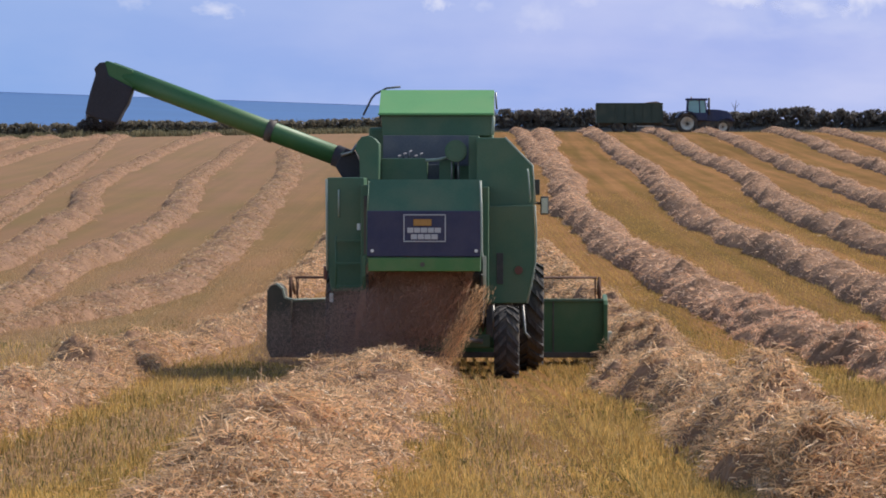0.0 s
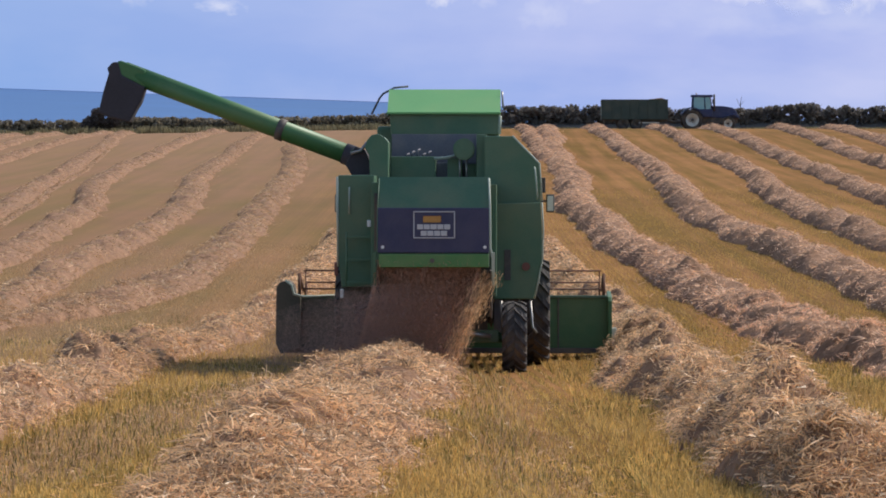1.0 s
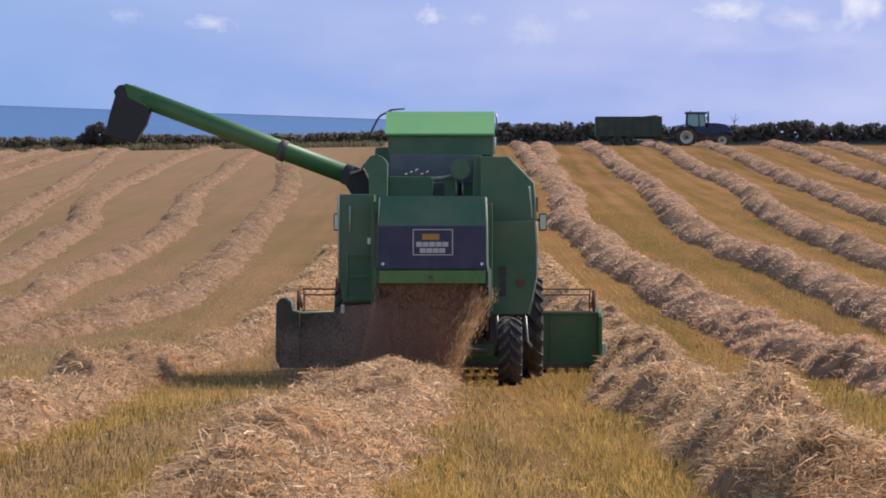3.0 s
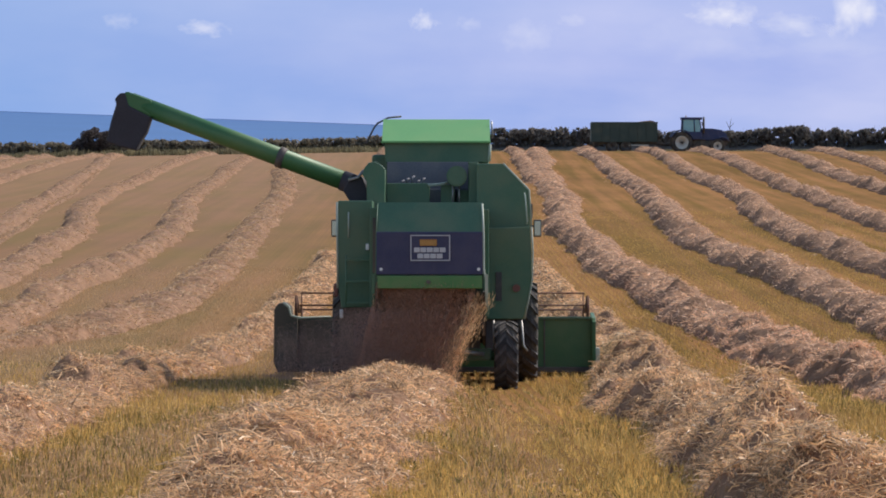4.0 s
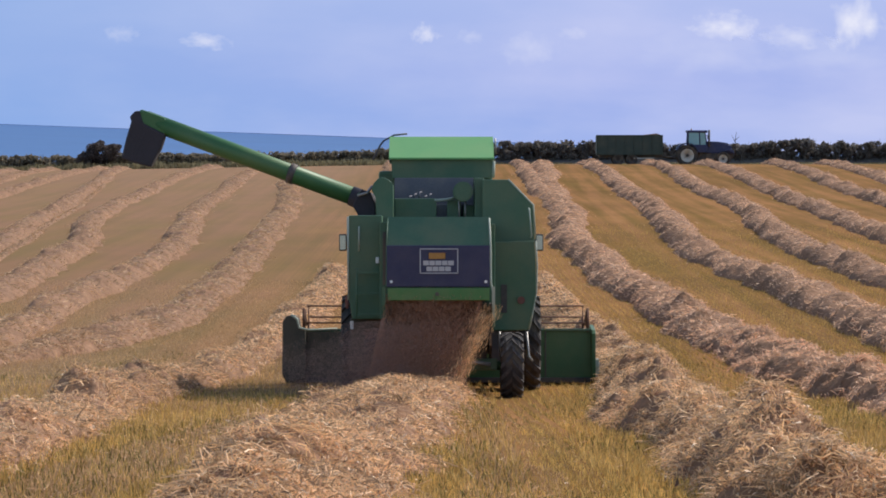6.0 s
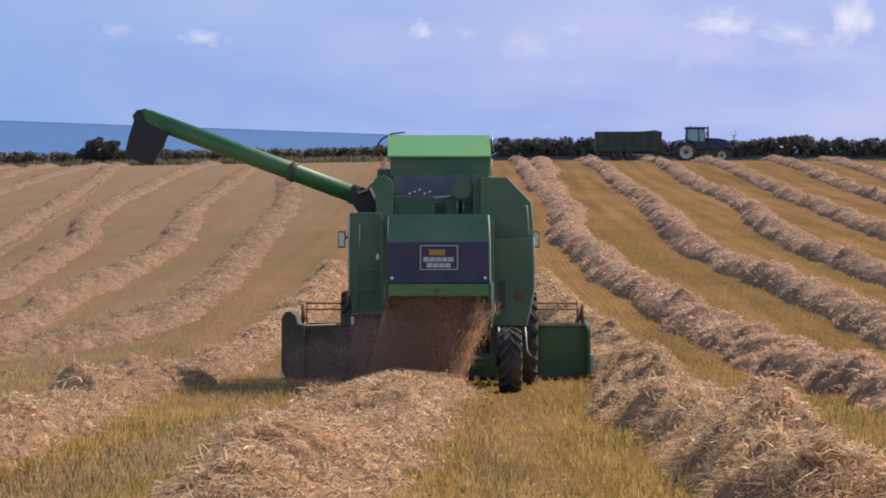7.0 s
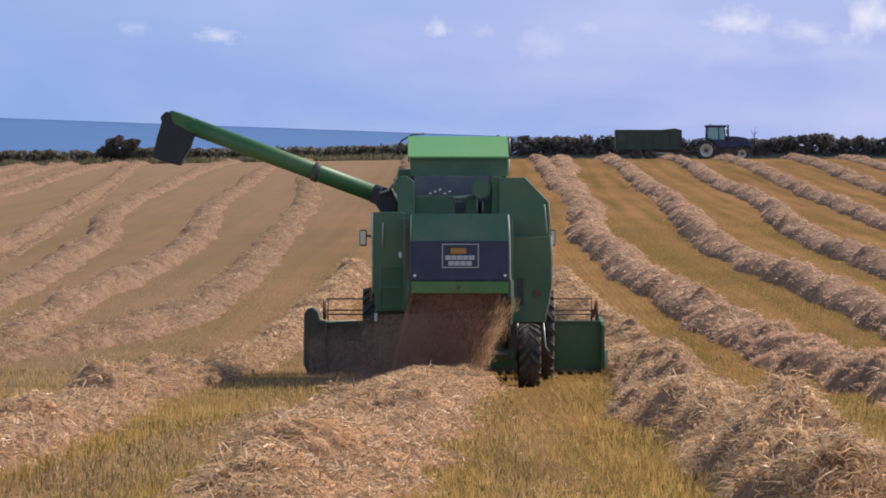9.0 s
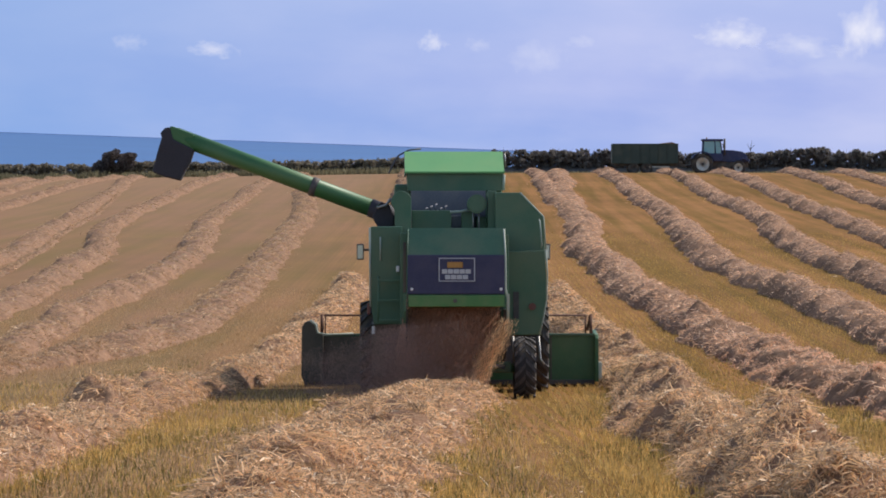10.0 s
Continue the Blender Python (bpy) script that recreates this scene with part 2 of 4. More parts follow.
def cloud_build(n, l, em):
    """Soft-edged white cloud: thins out towards its rim and through its own wisps."""
    co = n.new("ShaderNodeTexCoord")
    ln = n.new("ShaderNodeVectorMath")
    ln.operation = "LENGTH"
    l.new(co.outputs["Object"], ln.inputs[0])
    info = n.new("ShaderNodeObjectInfo")
    off = n.new("ShaderNodeVectorMath")
    off.operation = "MULTIPLY_ADD"
    off.inputs[1].default_value = (1.6, 1.6, 1.0)
    comb = n.new("ShaderNodeCombineXYZ")
    mul = n.new("ShaderNodeMath")
    mul.operation = "MULTIPLY"
    mul.inputs[1].default_value = 40
    l.new(info.outputs["Random"], mul.inputs[0])
    l.new(mul.outputs[0], comb.inputs[1])
    l.new(co.outputs["Object"], off.inputs[0])
    l.new(comb.outputs[0], off.inputs[2])
    no = n.new("ShaderNodeTexNoise")
    no.inputs["Scale"].default_value, no.inputs["Detail"].default_value = 1.5, 6
    l.new(off.outputs[0], no.inputs["Vector"])
    a = n.new("ShaderNodeMath")
    a.operation = "MULTIPLY_ADD"
    a.inputs[1].default_value, a.inputs[2].default_value = -0.55, 0.12
    l.new(ln.outputs["Value"], a.inputs[0])
    s = n.new("ShaderNodeMath")
    s.operation = "ADD"
    l.new(a.outputs[0], s.inputs[0])
    l.new(no.outputs[0], s.inputs[1])
    alpha = n.new("ShaderNodeMapRange")
    alpha.inputs[1].default_value, alpha.inputs[2].default_value = 0.14, 0.66
    l.new(s.outputs[0], alpha.inputs[0])
    em.inputs[0].default_value = (0.82, 0.83, 0.96, 1)
    thin = n.new("ShaderNodeMath")
    thin.operation = "MULTIPLY"
    l.new(alpha.outputs[0], thin.inputs[0])
    l.new(info.outputs["Alpha"], thin.inputs[1])
    tr = n.new("ShaderNodeBsdfTransparent")
    mix = n.new("ShaderNodeMixShader")
    l.new(thin.outputs[0], mix.inputs[0])
    l.new(tr.outputs[0], mix.inputs[1])
    l.new(em.outputs[0], mix.inputs[2])
    return mix.outputs[0]


SKY_GLOW = glow("hazy_sky", sky_build)
CLOUD = glow("cloud_vapour", cloud_build)
SEA = sea_material()


# ---- mesh helpers ----
def vnoise(x, y, seed=0):
    """Smooth value noise on arrays, 0 to 1."""
    xi, yi = np.floor(x).astype(np.int64), np.floor(y).astype(np.int64)
    xf, yf = x - xi, y - yi
    xf, yf = xf * xf * (3 - 2 * xf), yf * yf * (3 - 2 * yf)

    def h(a, b):
        v = (a * 374761393 + b * 668265263 + seed * 1442695041) & 0xFFFFFFFF
        v = ((v ^ (v >> 13)) * 1274126177) & 0xFFFFFFFF
        return ((v ^ (v >> 16)) & 0xFFFF) / 65535.0
    return (h(xi, yi) * (1 - xf) + h(xi + 1, yi) * xf) * (1 - yf) + (h(xi, yi + 1) * (1 - xf) + h(xi + 1, yi + 1) * xf) * yf


def fbm(x, y, seed=0, octaves=3):
    return sum(vnoise(x * 2 ** k, y * 2 ** k, seed + 7 * k) * 0.5 ** k for k in range(octaves)) / (2 - 0.5 ** (octaves - 1))


def mesh_from(name, verts, faces, material, smooth=False):
    """A mesh from arrays; faces all of one size."""
    verts, faces = np.asarray(verts, np.float32), np.asarray(faces, np.int32)
    me = bpy.data.meshes.new(name)
    k = faces.shape[1]
    me.vertices.add(len(verts))
    me.vertices.foreach_set("co", verts.ravel())
    me.loops.add(faces.size)
    me.loops.foreach_set("vertex_index", faces.ravel())
    me.polygons.add(len(faces))
    me.polygons.foreach_set("loop_start", np.arange(len(faces), dtype=np.int32) * k)
    me.polygons.foreach_set("use_smooth", np.full(len(faces), smooth))
    me.update(calc_edges=True)
    me.materials.append(material)
    return me


def grid_mesh(name, X, Y, Z, material, smooth=True):
    r, c = X.shape
    idx = np.arange(r * c).reshape(r, c)
    faces = np.stack([idx[:-1, :-1], idx[:-1, 1:], idx[1:, 1:], idx[1:, :-1]], -1).reshape(-1, 4)
    return mesh_from(name, np.stack([X, Y, Z], -1).reshape(-1, 3), faces, material, smooth)


def blades(name, P, D, L, W, material, rng, bend=0.0, curl=None):
    """Thin straws or stalks: a narrow strip each, from P along D, length L, width W, bent at random or along curl."""
    n = len(P)
    D = D / np.linalg.norm(D, axis=1)[:, None]
    side = np.cross(D, rng.normal(size=(n, 3)))
    side = side / (np.linalg.norm(side, axis=1)[:, None] + 1e-9) * (W[:, None] / 2)
    tip = P + D * L[:, None]
    if bend or curl is not None:
        if curl is None:
            midp = P + D * (L * 0.5)[:, None] + rng.normal(size=(n, 3)) * (L * bend)[:, None]
        else:
            midp, tip = P + (D * 0.55 + curl * 0.10) * L[:, None], P + (D * 0.85 + curl * 0.5) * L[:, None]
        V = np.stack([P - side, P + side, midp - side, midp + side, tip - side * 0.6, tip + side * 0.6], 1)
        base = np.arange(n)[:, None] * 6
        faces = np.concatenate([base + [0, 1, 3, 2], base + [2, 3, 5, 4]])
    else:
        V = np.stack([P - side, P + side, tip + side * 0.6, tip - side * 0.6], 1)
        faces = np.arange(n)[:, None] * 4 + [0, 1, 2, 3]
    return mesh_from(name, V.reshape(-1, 3), faces, material)


def box(bm, x0, x1, y0, y1, z0, z1, bevel=0.0):
    vs = [bm.verts.new(c) for c in ((x0, y0, z0), (x1, y0, z0), (x1, y1, z0), (x0, y1, z0), (x0, y0, z1), (x1, y0, z1), (x1, y1, z1), (x0, y1, z1))]
    fs = [bm.faces.new([vs[i] for i in f]) for f in ((3, 2, 1, 0), (4, 5, 6, 7), (0, 1, 5, 4), (1, 2, 6, 5), (2, 3, 7, 6), (3, 0, 4, 7))]
    if bevel:
        bmesh.ops.bevel(bm, geom=list({e for f in fs for e in f.edges}), offset=bevel, segments=2, affect="EDGES", profile=0.6)


def prism(bm, outline, axis, a, b, bevel=0.0):
    """Extrudes an outline along axis from a to b. axis x: outline (y, z); y: (x, z); z: (x, y)."""
    def at(p, v):
        return {"x": (v, p[0], p[1]), "y": (p[0], v, p[1]), "z": (p[0], p[1], v)}[axis]
    lo, hi = [bm.verts.new(at(p, a)) for p in outline], [bm.verts.new(at(p, b)) for p in outline]
    fs = [bm.faces.new(lo), bm.faces.new(hi[::-1])]
    n = len(outline)
    for i in range(n):
        fs.append(bm.faces.new([lo[i], hi[i], hi[(i + 1) % n], lo[(i + 1) % n]]))
    bmesh.ops.recalc_face_normals(bm, faces=fs)
    if bevel:
        bmesh.ops.bevel(bm, geom=list({e for f in fs for e in f.edges}), offset=bevel, segments=2, affect="EDGES", profile=0.6)


def tube(bm, points, r, seg=12, r1=None):
    """A round bar along points."""
    pts = [Vector(p) for p in points]
    rings = []
    for i, p in enumerate(pts):
        d = (pts[min(i + 1, len(pts) - 1)] - pts[max(i - 1, 0)]).normalized()
        u = d.orthogonal().normalized() if not rings else (u0 - d * u0.dot(d)).normalized()
        u0, w = u, d.cross(u)
        rr = r if r1 is None else r + (r1 - r) * i / (len(pts) - 1)
        rings.append([bm.verts.new(p + (u * math.cos(a) + w * math.sin(a)) * rr) for a in (2 * math.pi * k / seg for k in range(seg))])
    for a, b in zip(rings, rings[1:]):
        for k in range(seg):
            f = bm.faces.new([a[k], a[(k + 1) % seg], b[(k + 1) % seg], b[k]])
            f.smooth = True
    bm.faces.new(rings[0][::-1])
    bm.faces.new(rings[-1])


def lathe_x(bm, outline, seg=40):
    """Turns an outline of (x, radius) about the x axis."""
    rings = [[bm.verts.new((x, r * math.cos(a), r * math.sin(a))) for a in (2 * math.pi * k / seg for k in range(seg))] for x, r in outline]
    n = len(rings)
    for i in range(n):
        a, b = rings[i], rings[(i + 1) % n]
        for k in range(seg):
            f = bm.faces.new([a[k], b[k], b[(k + 1) % seg], a[(k + 1) % seg]])
            f.smooth = True
    bmesh.ops.recalc_face_normals(bm, faces=bm.faces[:])


def link(name, me, parent=None, label="", kind=""):
    ob = new(name, me)
    ob.parent = parent
    return tagged(ob, label, kind=kind)


def part(name, bm, material, parent, label="", kind=""):
    """Links a bmesh as one mesh object under a thing or a part."""
    me = bpy.data.meshes.new(name)
    bm.to_mesh(me)
    bm.free()
    me.materials.append(material)
    return link(name, me, parent, label, kind)


def boxpart(name, dims, material, parent, label="", bevel=0.012):
    bm = bmesh.new()
    box(bm, *dims, bevel=bevel)
    return part(name, bm, material, parent, label)


def tubepart(name, points, r, material, parent, label="", seg=10, r1=None):
    bm = bmesh.new()
    tube(bm, points, r, seg, r1)
    return part(name, bm, material, parent, label)


# ---- setting ----
def build_ground():
    ys = np.concatenate([np.arange(-180, 20, 8), np.arange(20, 75, 0.6), np.arange(75, 420, 2.5), np.arange(420, 901, 40)])
    xs = np.concatenate([np.arange(-300, -40, 20), np.arange(-40, -12, 2), np.arange(-12, 12, 0.5), np.arange(12, 40, 2), np.arange(40, 301, 20)])
    X, Y = np.meshgrid(xs, ys)
    Z = ground_z(Y, X) + 0.03 * (fbm(X * 0.5, Y * 0.5, 3) - 0.5)
    ob = new("ground", grid_mesh("ground", X, Y, Z, FIELD))
    ob.matrix_world = TILT
    tagged(ob, "golden barley stubble field in a shallow hollow rising to a ridge", "field", kind="structure")


def build_sea():
    xs, ys = np.linspace(-4800, 4800, 60), np.linspace(-900, 4880, 60)
    X, Y = np.meshgrid(xs, ys)
    ob = new("water", grid_mesh("water", X, Y, np.full_like(X, -8.0) - np.where(Y < 430, 40.0, 0), SEA))
    tagged(ob, "blue sea reaching to the hazy horizon", "sea", kind="structure")


def build_sky():
    me = mesh_from("backdrop", [(-1400, 0, -60), (1400, 0, -60), (1400, 0, 700), (-1400, 0, 700)], [(0, 1, 2, 3)], SKY_GLOW)
    ob = new("backdrop", me)
    ob.location = (0, 4900, 0)
    tagged(ob, "pale lavender blue hazy sky above the sea", "sky", kind="structure")


# clouds: across, up, half width, half height, in metres at their far distance, and how thick
CLOUDS = ((-12, 119, 21, 14, 0.7), (-276, 101, 34, 12, 0.55), (350, 141, 50, 20, 0.85), (512, 150, 46, 36, 0.9), (116, 107, 40, 24, 0.28),
          (438, 132, 46, 16, 0.5), (170, 128, 24, 10, 0.25), (45, 119, 22, 10, 0.22), (-382, 108, 26, 12, 0.28), (480, 112, 120, 26, 0.22), (330, 108, 90, 30, 0.18))


def build_clouds():
    made = []
    disc = [(0, 0, 0)] + [(math.cos(a), 0, math.sin(a)) for a in (2 * math.pi * k / 32 for k in range(32))]
    me = mesh_from("cloud", [(x * 1.15, y, z * 1.15) for x, y, z in disc], [(0, 1 + k, 1 + (k + 1) % 32) for k in range(32)], CLOUD)
    for i, (x, z, w, h, thick) in enumerate(CLOUDS):
        ob = new("cloud", me)
        ob.color = (1, 1, 1, thick)
        ob.matrix_world = Matrix.Translation((x, 4700 + i * 6, z)) @ Matrix.Diagonal((w, 1, h, 1))
        tagged(ob, "small soft white cloud over the sea", "cloud", "fair weather clouds")
        made.append((ob, Vector((x, 4700 + i * 6, z))))
    return made


build_ground()
build_sea()
build_sky()
clouds = build_clouds()

# ---- swaths of straw ----
def swath_path(plan, ys):
    """Plan of a swath along the field: across position at each distance, with the driver's wobbles."""
    x0, slope, curve, by, at, over, wander = plan
    u, row = (ys - 60) / 100, ys * 0 + wander * 3.7
    bend = by * np.exp(-((ys - at) / over) ** 2) - (0.16 * np.exp(-((ys - 44) / 2.6) ** 2) if wander == 1 else 0)
    return x0 + slope * u + curve * u * u + bend + 0.40 * (vnoise(ys * 0.055, row, 5) - 0.5) + 0.22 * (vnoise(ys * 0.23, row, 8) - 0.5)


def swath_top(px, py, pu, y0, y1, height, seed):
    """Height of the straw over the ground: steep-sided, lumpy, with clumps and hollows."""
    body = np.clip(1 - np.clip(np.abs(pu), 0, 1) ** 2.2, 0, 1) ** 0.75
    lumps = fbm(px * 1.5, py * 0.95, seed + 1, 4)
    clumps = vnoise(px * 2.2 + 7, py * 0.8, seed + 3) * (0.75 + 0.5 * vnoise(px * 5.5, py * 2.2, seed + 4))
    run = fbm(py * 0.55, py * 0 + 9 + seed, seed)
    ends = np.clip(np.minimum(py - y0, y1 - py) / 1.2 + 0.15, 0, 1)
    rough = np.interp(py, (45, 60, 75, 120), (1.25, 1.2, 1.0, 0.8))
    height = height * np.interp(py, (150, 290), (1.0, 0.72))
    far = np.interp(py, (46, 64), (0.0, 1.0))
    lay = (1 - far) * (0.58 + 0.95 * clumps) + far * (0.58 + 0.62 * vnoise(px * 0.8 + 3, py * 0.42 + px * 0.5, seed + 6) + 0.3 * clumps)
    return height * body * lay * (1 + rough * (lumps - 0.5)) * (0.7 + 0.6 * run) * ends


def swath_half(py, width, seed):
    return width / 2 * (1 + 0.75 * (fbm(py * 0.45, py * 0 + seed, seed) - 0.5) + np.interp(py, (50, 70), (0.45, 0.08)) * (vnoise(py * 1.3, py * 0 + seed + 2, seed) - 0.5)) + (0.20 * np.exp(-((py - 44) / 3.2) ** 2) if seed == 12 else 0)


def straws_on(px, py, pz, n, ln, wid, rng, flat=0.34, bend=0.17, material=None):
    d = rng.normal(size=(n, 3))
    d[:, 2] = d[:, 2] * flat + 0.08
    P = np.stack([px, py, pz + rng.uniform(-0.03, 0.035, n)], 1)
    L = rng.uniform(0.35, 1.4, n) * ln
    d /= np.linalg.norm(d, axis=1)[:, None]
    return blades("loose_straw", P - d * (L / 2)[:, None], d, L, wid * rng.uniform(0.6, 1.5, n), material or STRAW, rng, bend)


def wisps(px, py, pz, k, ln, wid, rng, material=None):
    """Tufts of k straws each that share a direction and a curl, as tumbled straw does."""
    m = len(px)
    n = m * k
    lean = rng.normal(size=(m, 3)) * (0.75, 0.75, 0.4) + (0, 0, 1.0)
    lean /= np.linalg.norm(lean, axis=1)[:, None]
    over = rng.normal(size=(m, 3)) * (1.1, 0.7, 0.3) - (0, 0, 0.85)
    d = np.repeat(lean, k, 0) + rng.normal(0, 0.42, (n, 3))
    d /= np.linalg.norm(d, axis=1)[:, None]
    curl = np.repeat(over, k, 0) + rng.normal(0, 0.3, (n, 3))
    P = np.repeat(np.stack([px, py, pz], 1), k, 0) + rng.normal(size=(n, 3)) * (0.045, 0.07, 0.022)
    L = rng.uniform(0.4, 1.35, n) * ln
    return blades("loose_straw", P - d * (L * 0.4)[:, None], d, L, wid * rng.uniform(0.6, 1.5, n), material or STRAW, rng, curl=curl)


def build_swath(plan, y0, y1, width, height, seed, straws, label, material, dense_to=75.0):
    rng = np.random.default_rng(seed)
    near = y0 < 41
    ds = 0.08 if y0 < 60 else 0.25
    ys = np.arange(y0, y1, ds)
    if y1 > 110:                                     # coarser steps far away
        ys = np.concatenate([np.arange(y0, min(y1, 90), ds), np.arange(max(y0, 90), y1, 0.45)])
    U, Y = np.meshgrid(np.linspace(-1, 1, 26 if near else 17), ys)
    X = swath_path(plan, ys)[:, None] + U * swath_half(ys, width, seed)[:, None]
    Z = ground_z(Y, X) + swath_top(X, Y, U, y0, y1, height, seed) - 0.03
    thing = new("straw_swath")
    thing.matrix_world = TILT
    tagged(thing, label, "straw swath", "swaths of straw lying along the field")
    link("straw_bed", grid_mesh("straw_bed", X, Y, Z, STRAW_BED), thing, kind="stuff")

    def spots(lo, hi, n, power, spread, stray=0.05):
        py = lo + (hi - lo) * rng.uniform(0, 1, n) ** power
        pu = np.where(rng.uniform(0, 1, n) < stray, np.clip(rng.normal(0, 0.7, n), -spread, spread), rng.uniform(-1, 1, n))
        px = swath_path(plan, py) + pu * swath_half(py, width, seed)
        return px, py, ground_z(py, px) + swath_top(px, py, pu, y0, y1, height, seed)
    # tumbled wisps where the camera is near, short broken straw further off
    if near:
        link("loose_straw", wisps(*spots(y0, min(y1, dense_to), straws // 19, 1.6, 1.12), 13, 0.112, 0.0094, rng, material), thing, kind="stuff")
        px, py, pz = spots(y0, min(y1, dense_to), straws // 12, 1.5, 1.2)
        link("loose_straw", straws_on(px, py, pz, len(px), 0.20, 0.0075, rng, 0.6, 0.17, material), thing, kind="stuff")
    elif y0 < dense_to:
        link("loose_straw", wisps(*spots(y0, dense_to, straws // 20, 1.0, 1.08), 12, 0.115, 0.0115, rng, material), thing, kind="stuff")
    lo = max(y0, dense_to)
    if y1 - lo > 1:
        px, py, pz = spots(lo, y1, int(straws * (0.2 if near else 0.64)), 1.25, 1.4, 0.14)
        link("loose_straw", straws_on(px, py, pz, len(px), 0.15, 0.0145, rng, 0.4, 0.0, material), thing, kind="stuff")
    return thing


def build_fresh_heap(x, y, length, width, height, seed):
    """One rigid length of straw that settles on the ground as the harvester moves on; its origin is its foot."""
    rng = np.random.default_rng(seed)
    V, U = np.meshgrid(np.linspace(-1, 1, 22), np.linspace(-1, 1, 22))

    def top(u, v):
        b = np.clip(1 - u * u, 0, 1) ** 0.6 * np.clip(1 - v ** 4, 0, 1) ** 0.6
        return height * b * (0.35 + 1.3 * fbm(u * 1.4 + seed, v * 1.1 + y, seed, 4))
    thing = new("fresh_straw_heap")
    tagged(thing, "loose straw just dropped behind the harvester", "straw heap", "freshly dropped straw heaps")
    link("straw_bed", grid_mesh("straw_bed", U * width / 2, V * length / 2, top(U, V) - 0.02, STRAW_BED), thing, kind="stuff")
    n = 300
    u, v = np.clip(rng.normal(0, 0.5, n), -1.15, 1.15), rng.uniform(-1, 1, n)
    link("loose_straw", wisps(u * width / 2, v * length / 2, top(u, v), 11, 0.125, 0.0098, rng), thing, kind="stuff")
    return thing, x, y


NEAR_LABEL = "thick fluffy swath of golden barley straw on the stubble"
FAR_LABEL = "long pale swath of barley straw running up to the ridge"
# plan (x0, slope, curve, bend, bend at, bend over, wander), from, to, width, height, straws
NEAR_SWATHS = (
    ((-0.58, 2.1, 0.0, 0, 0, 1, 0), 23.3, 49.8, 1.6, 0.33, 74000, "freshly dropped mound of golden straw behind the harvester"),
    ((2.72, -0.12, -1.18, 0.39, 62, 13, 1), 23.3, 100, 1.25, 0.45, 96000, NEAR_LABEL),
    ((-3.70, 1.79, -0.31, -0.62, 54, 10, 2), 24, 110, 1.05, 0.33, 66000, NEAR_LABEL),
)
EAST_SWATHS = (
    ((5.95, -1.02, 0.73, -0.91, 135, 35, 3), 42, 296, 1.50, 0.39, 28000, FAR_LABEL),
    ((9.03, 1.44, -0.28, -1.29, 135, 35, 5), 60, 300, 1.50, 0.39, 19000, FAR_LABEL),
    ((12.54, 1.92, -0.22, -1.45, 135, 35, 7), 84, 300, 1.50, 0.39, 15000, FAR_LABEL),
    ((14.0, 3.95, -0.61, 0, 0, 1, 9), 110, 300, 1.50, 0.39, 12500, FAR_LABEL),
    ((17.82, 4.38, -0.56, 0, 0, 1, 11), 150, 300, 1.50, 0.39, 10500, FAR_LABEL),
    ((21.99, 3.38, -0.15, 0, 0, 1, 13), 190, 300, 1.50, 0.39, 9000, FAR_LABEL),
    # a pale wheel track, laid as a thin line of straw
    ((7.17, 1.95, 0.0, 0, 0, 1, 19), 150, 215, 0.30, 0.08, 2500, "thin pale wheel track between two swaths, laid in straw"),
    ((5.5, 0.05, 0.0, 0, 0, 1, 18), 212, 298, 1.30, 0.4, 6000, FAR_LABEL),
)
WEST_SWATHS = (
    ((-6.0, 0.15, -1.14, -3.3, 62, 13, 4), 48, 296, 1.28, 0.29, 33000, FAR_LABEL),
    ((-8.34, -3.84, 0.71, 1.58, 135, 35, 6), 66, 300, 1.28, 0.29, 17000, FAR_LABEL),
    ((-9.24, -8.12, 1.97, 1.38, 135, 35, 8), 80, 300, 1.28, 0.29, 13000, FAR_LABEL),
    ((-11.93, -5.44, 0.06, 0, 0, 1, 10), 100, 300, 1.28, 0.29, 10500, FAR_LABEL),
    ((-21.12, -3.88, 0.73, 0, 0, 1, 12), 150, 300, 1.28, 0.29, 7500, FAR_LABEL),
    ((-23.6, -3.6, 0.4, 0, 0, 1, 14), 190, 300, 1.28, 0.29, 6000, FAR_LABEL),
    # another pale wheel track built from a low strip of straw
    ((-11.24, -4.72, -0.45, 0, 0, 1, 15), 118, 250, 0.35, 0.10, 5000, "thin pale wheel track between two swaths, laid in straw"),
    ((-28.2, -2.0, 0.0, 0, 0, 1, 16), 238, 298, 1.28, 0.29, 3000, FAR_LABEL),
    ((-2.0, -0.8, 0.0, 0, 0, 1, 17), 150, 298, 1.15, 0.4, 7000, FAR_LABEL),
)
for i, swath in enumerate(NEAR_SWATHS + EAST_SWATHS + WEST_SWATHS):
    plan, y0, y1, w, h, n, lab = swath
    build_swath(plan, y0, y1, w, h, 11 + i, n, lab, DIMMED_STRAW if swath in WEST_SWATHS else HAZED_STRAW if swath in EAST_SWATHS else STRAW)
heaps = [build_fresh_heap(-0.72 + 0.045 * k, 49.6 + 0.75 * k, 1.5, 1.7, 0.30, 300 + k) for k in range(13)]


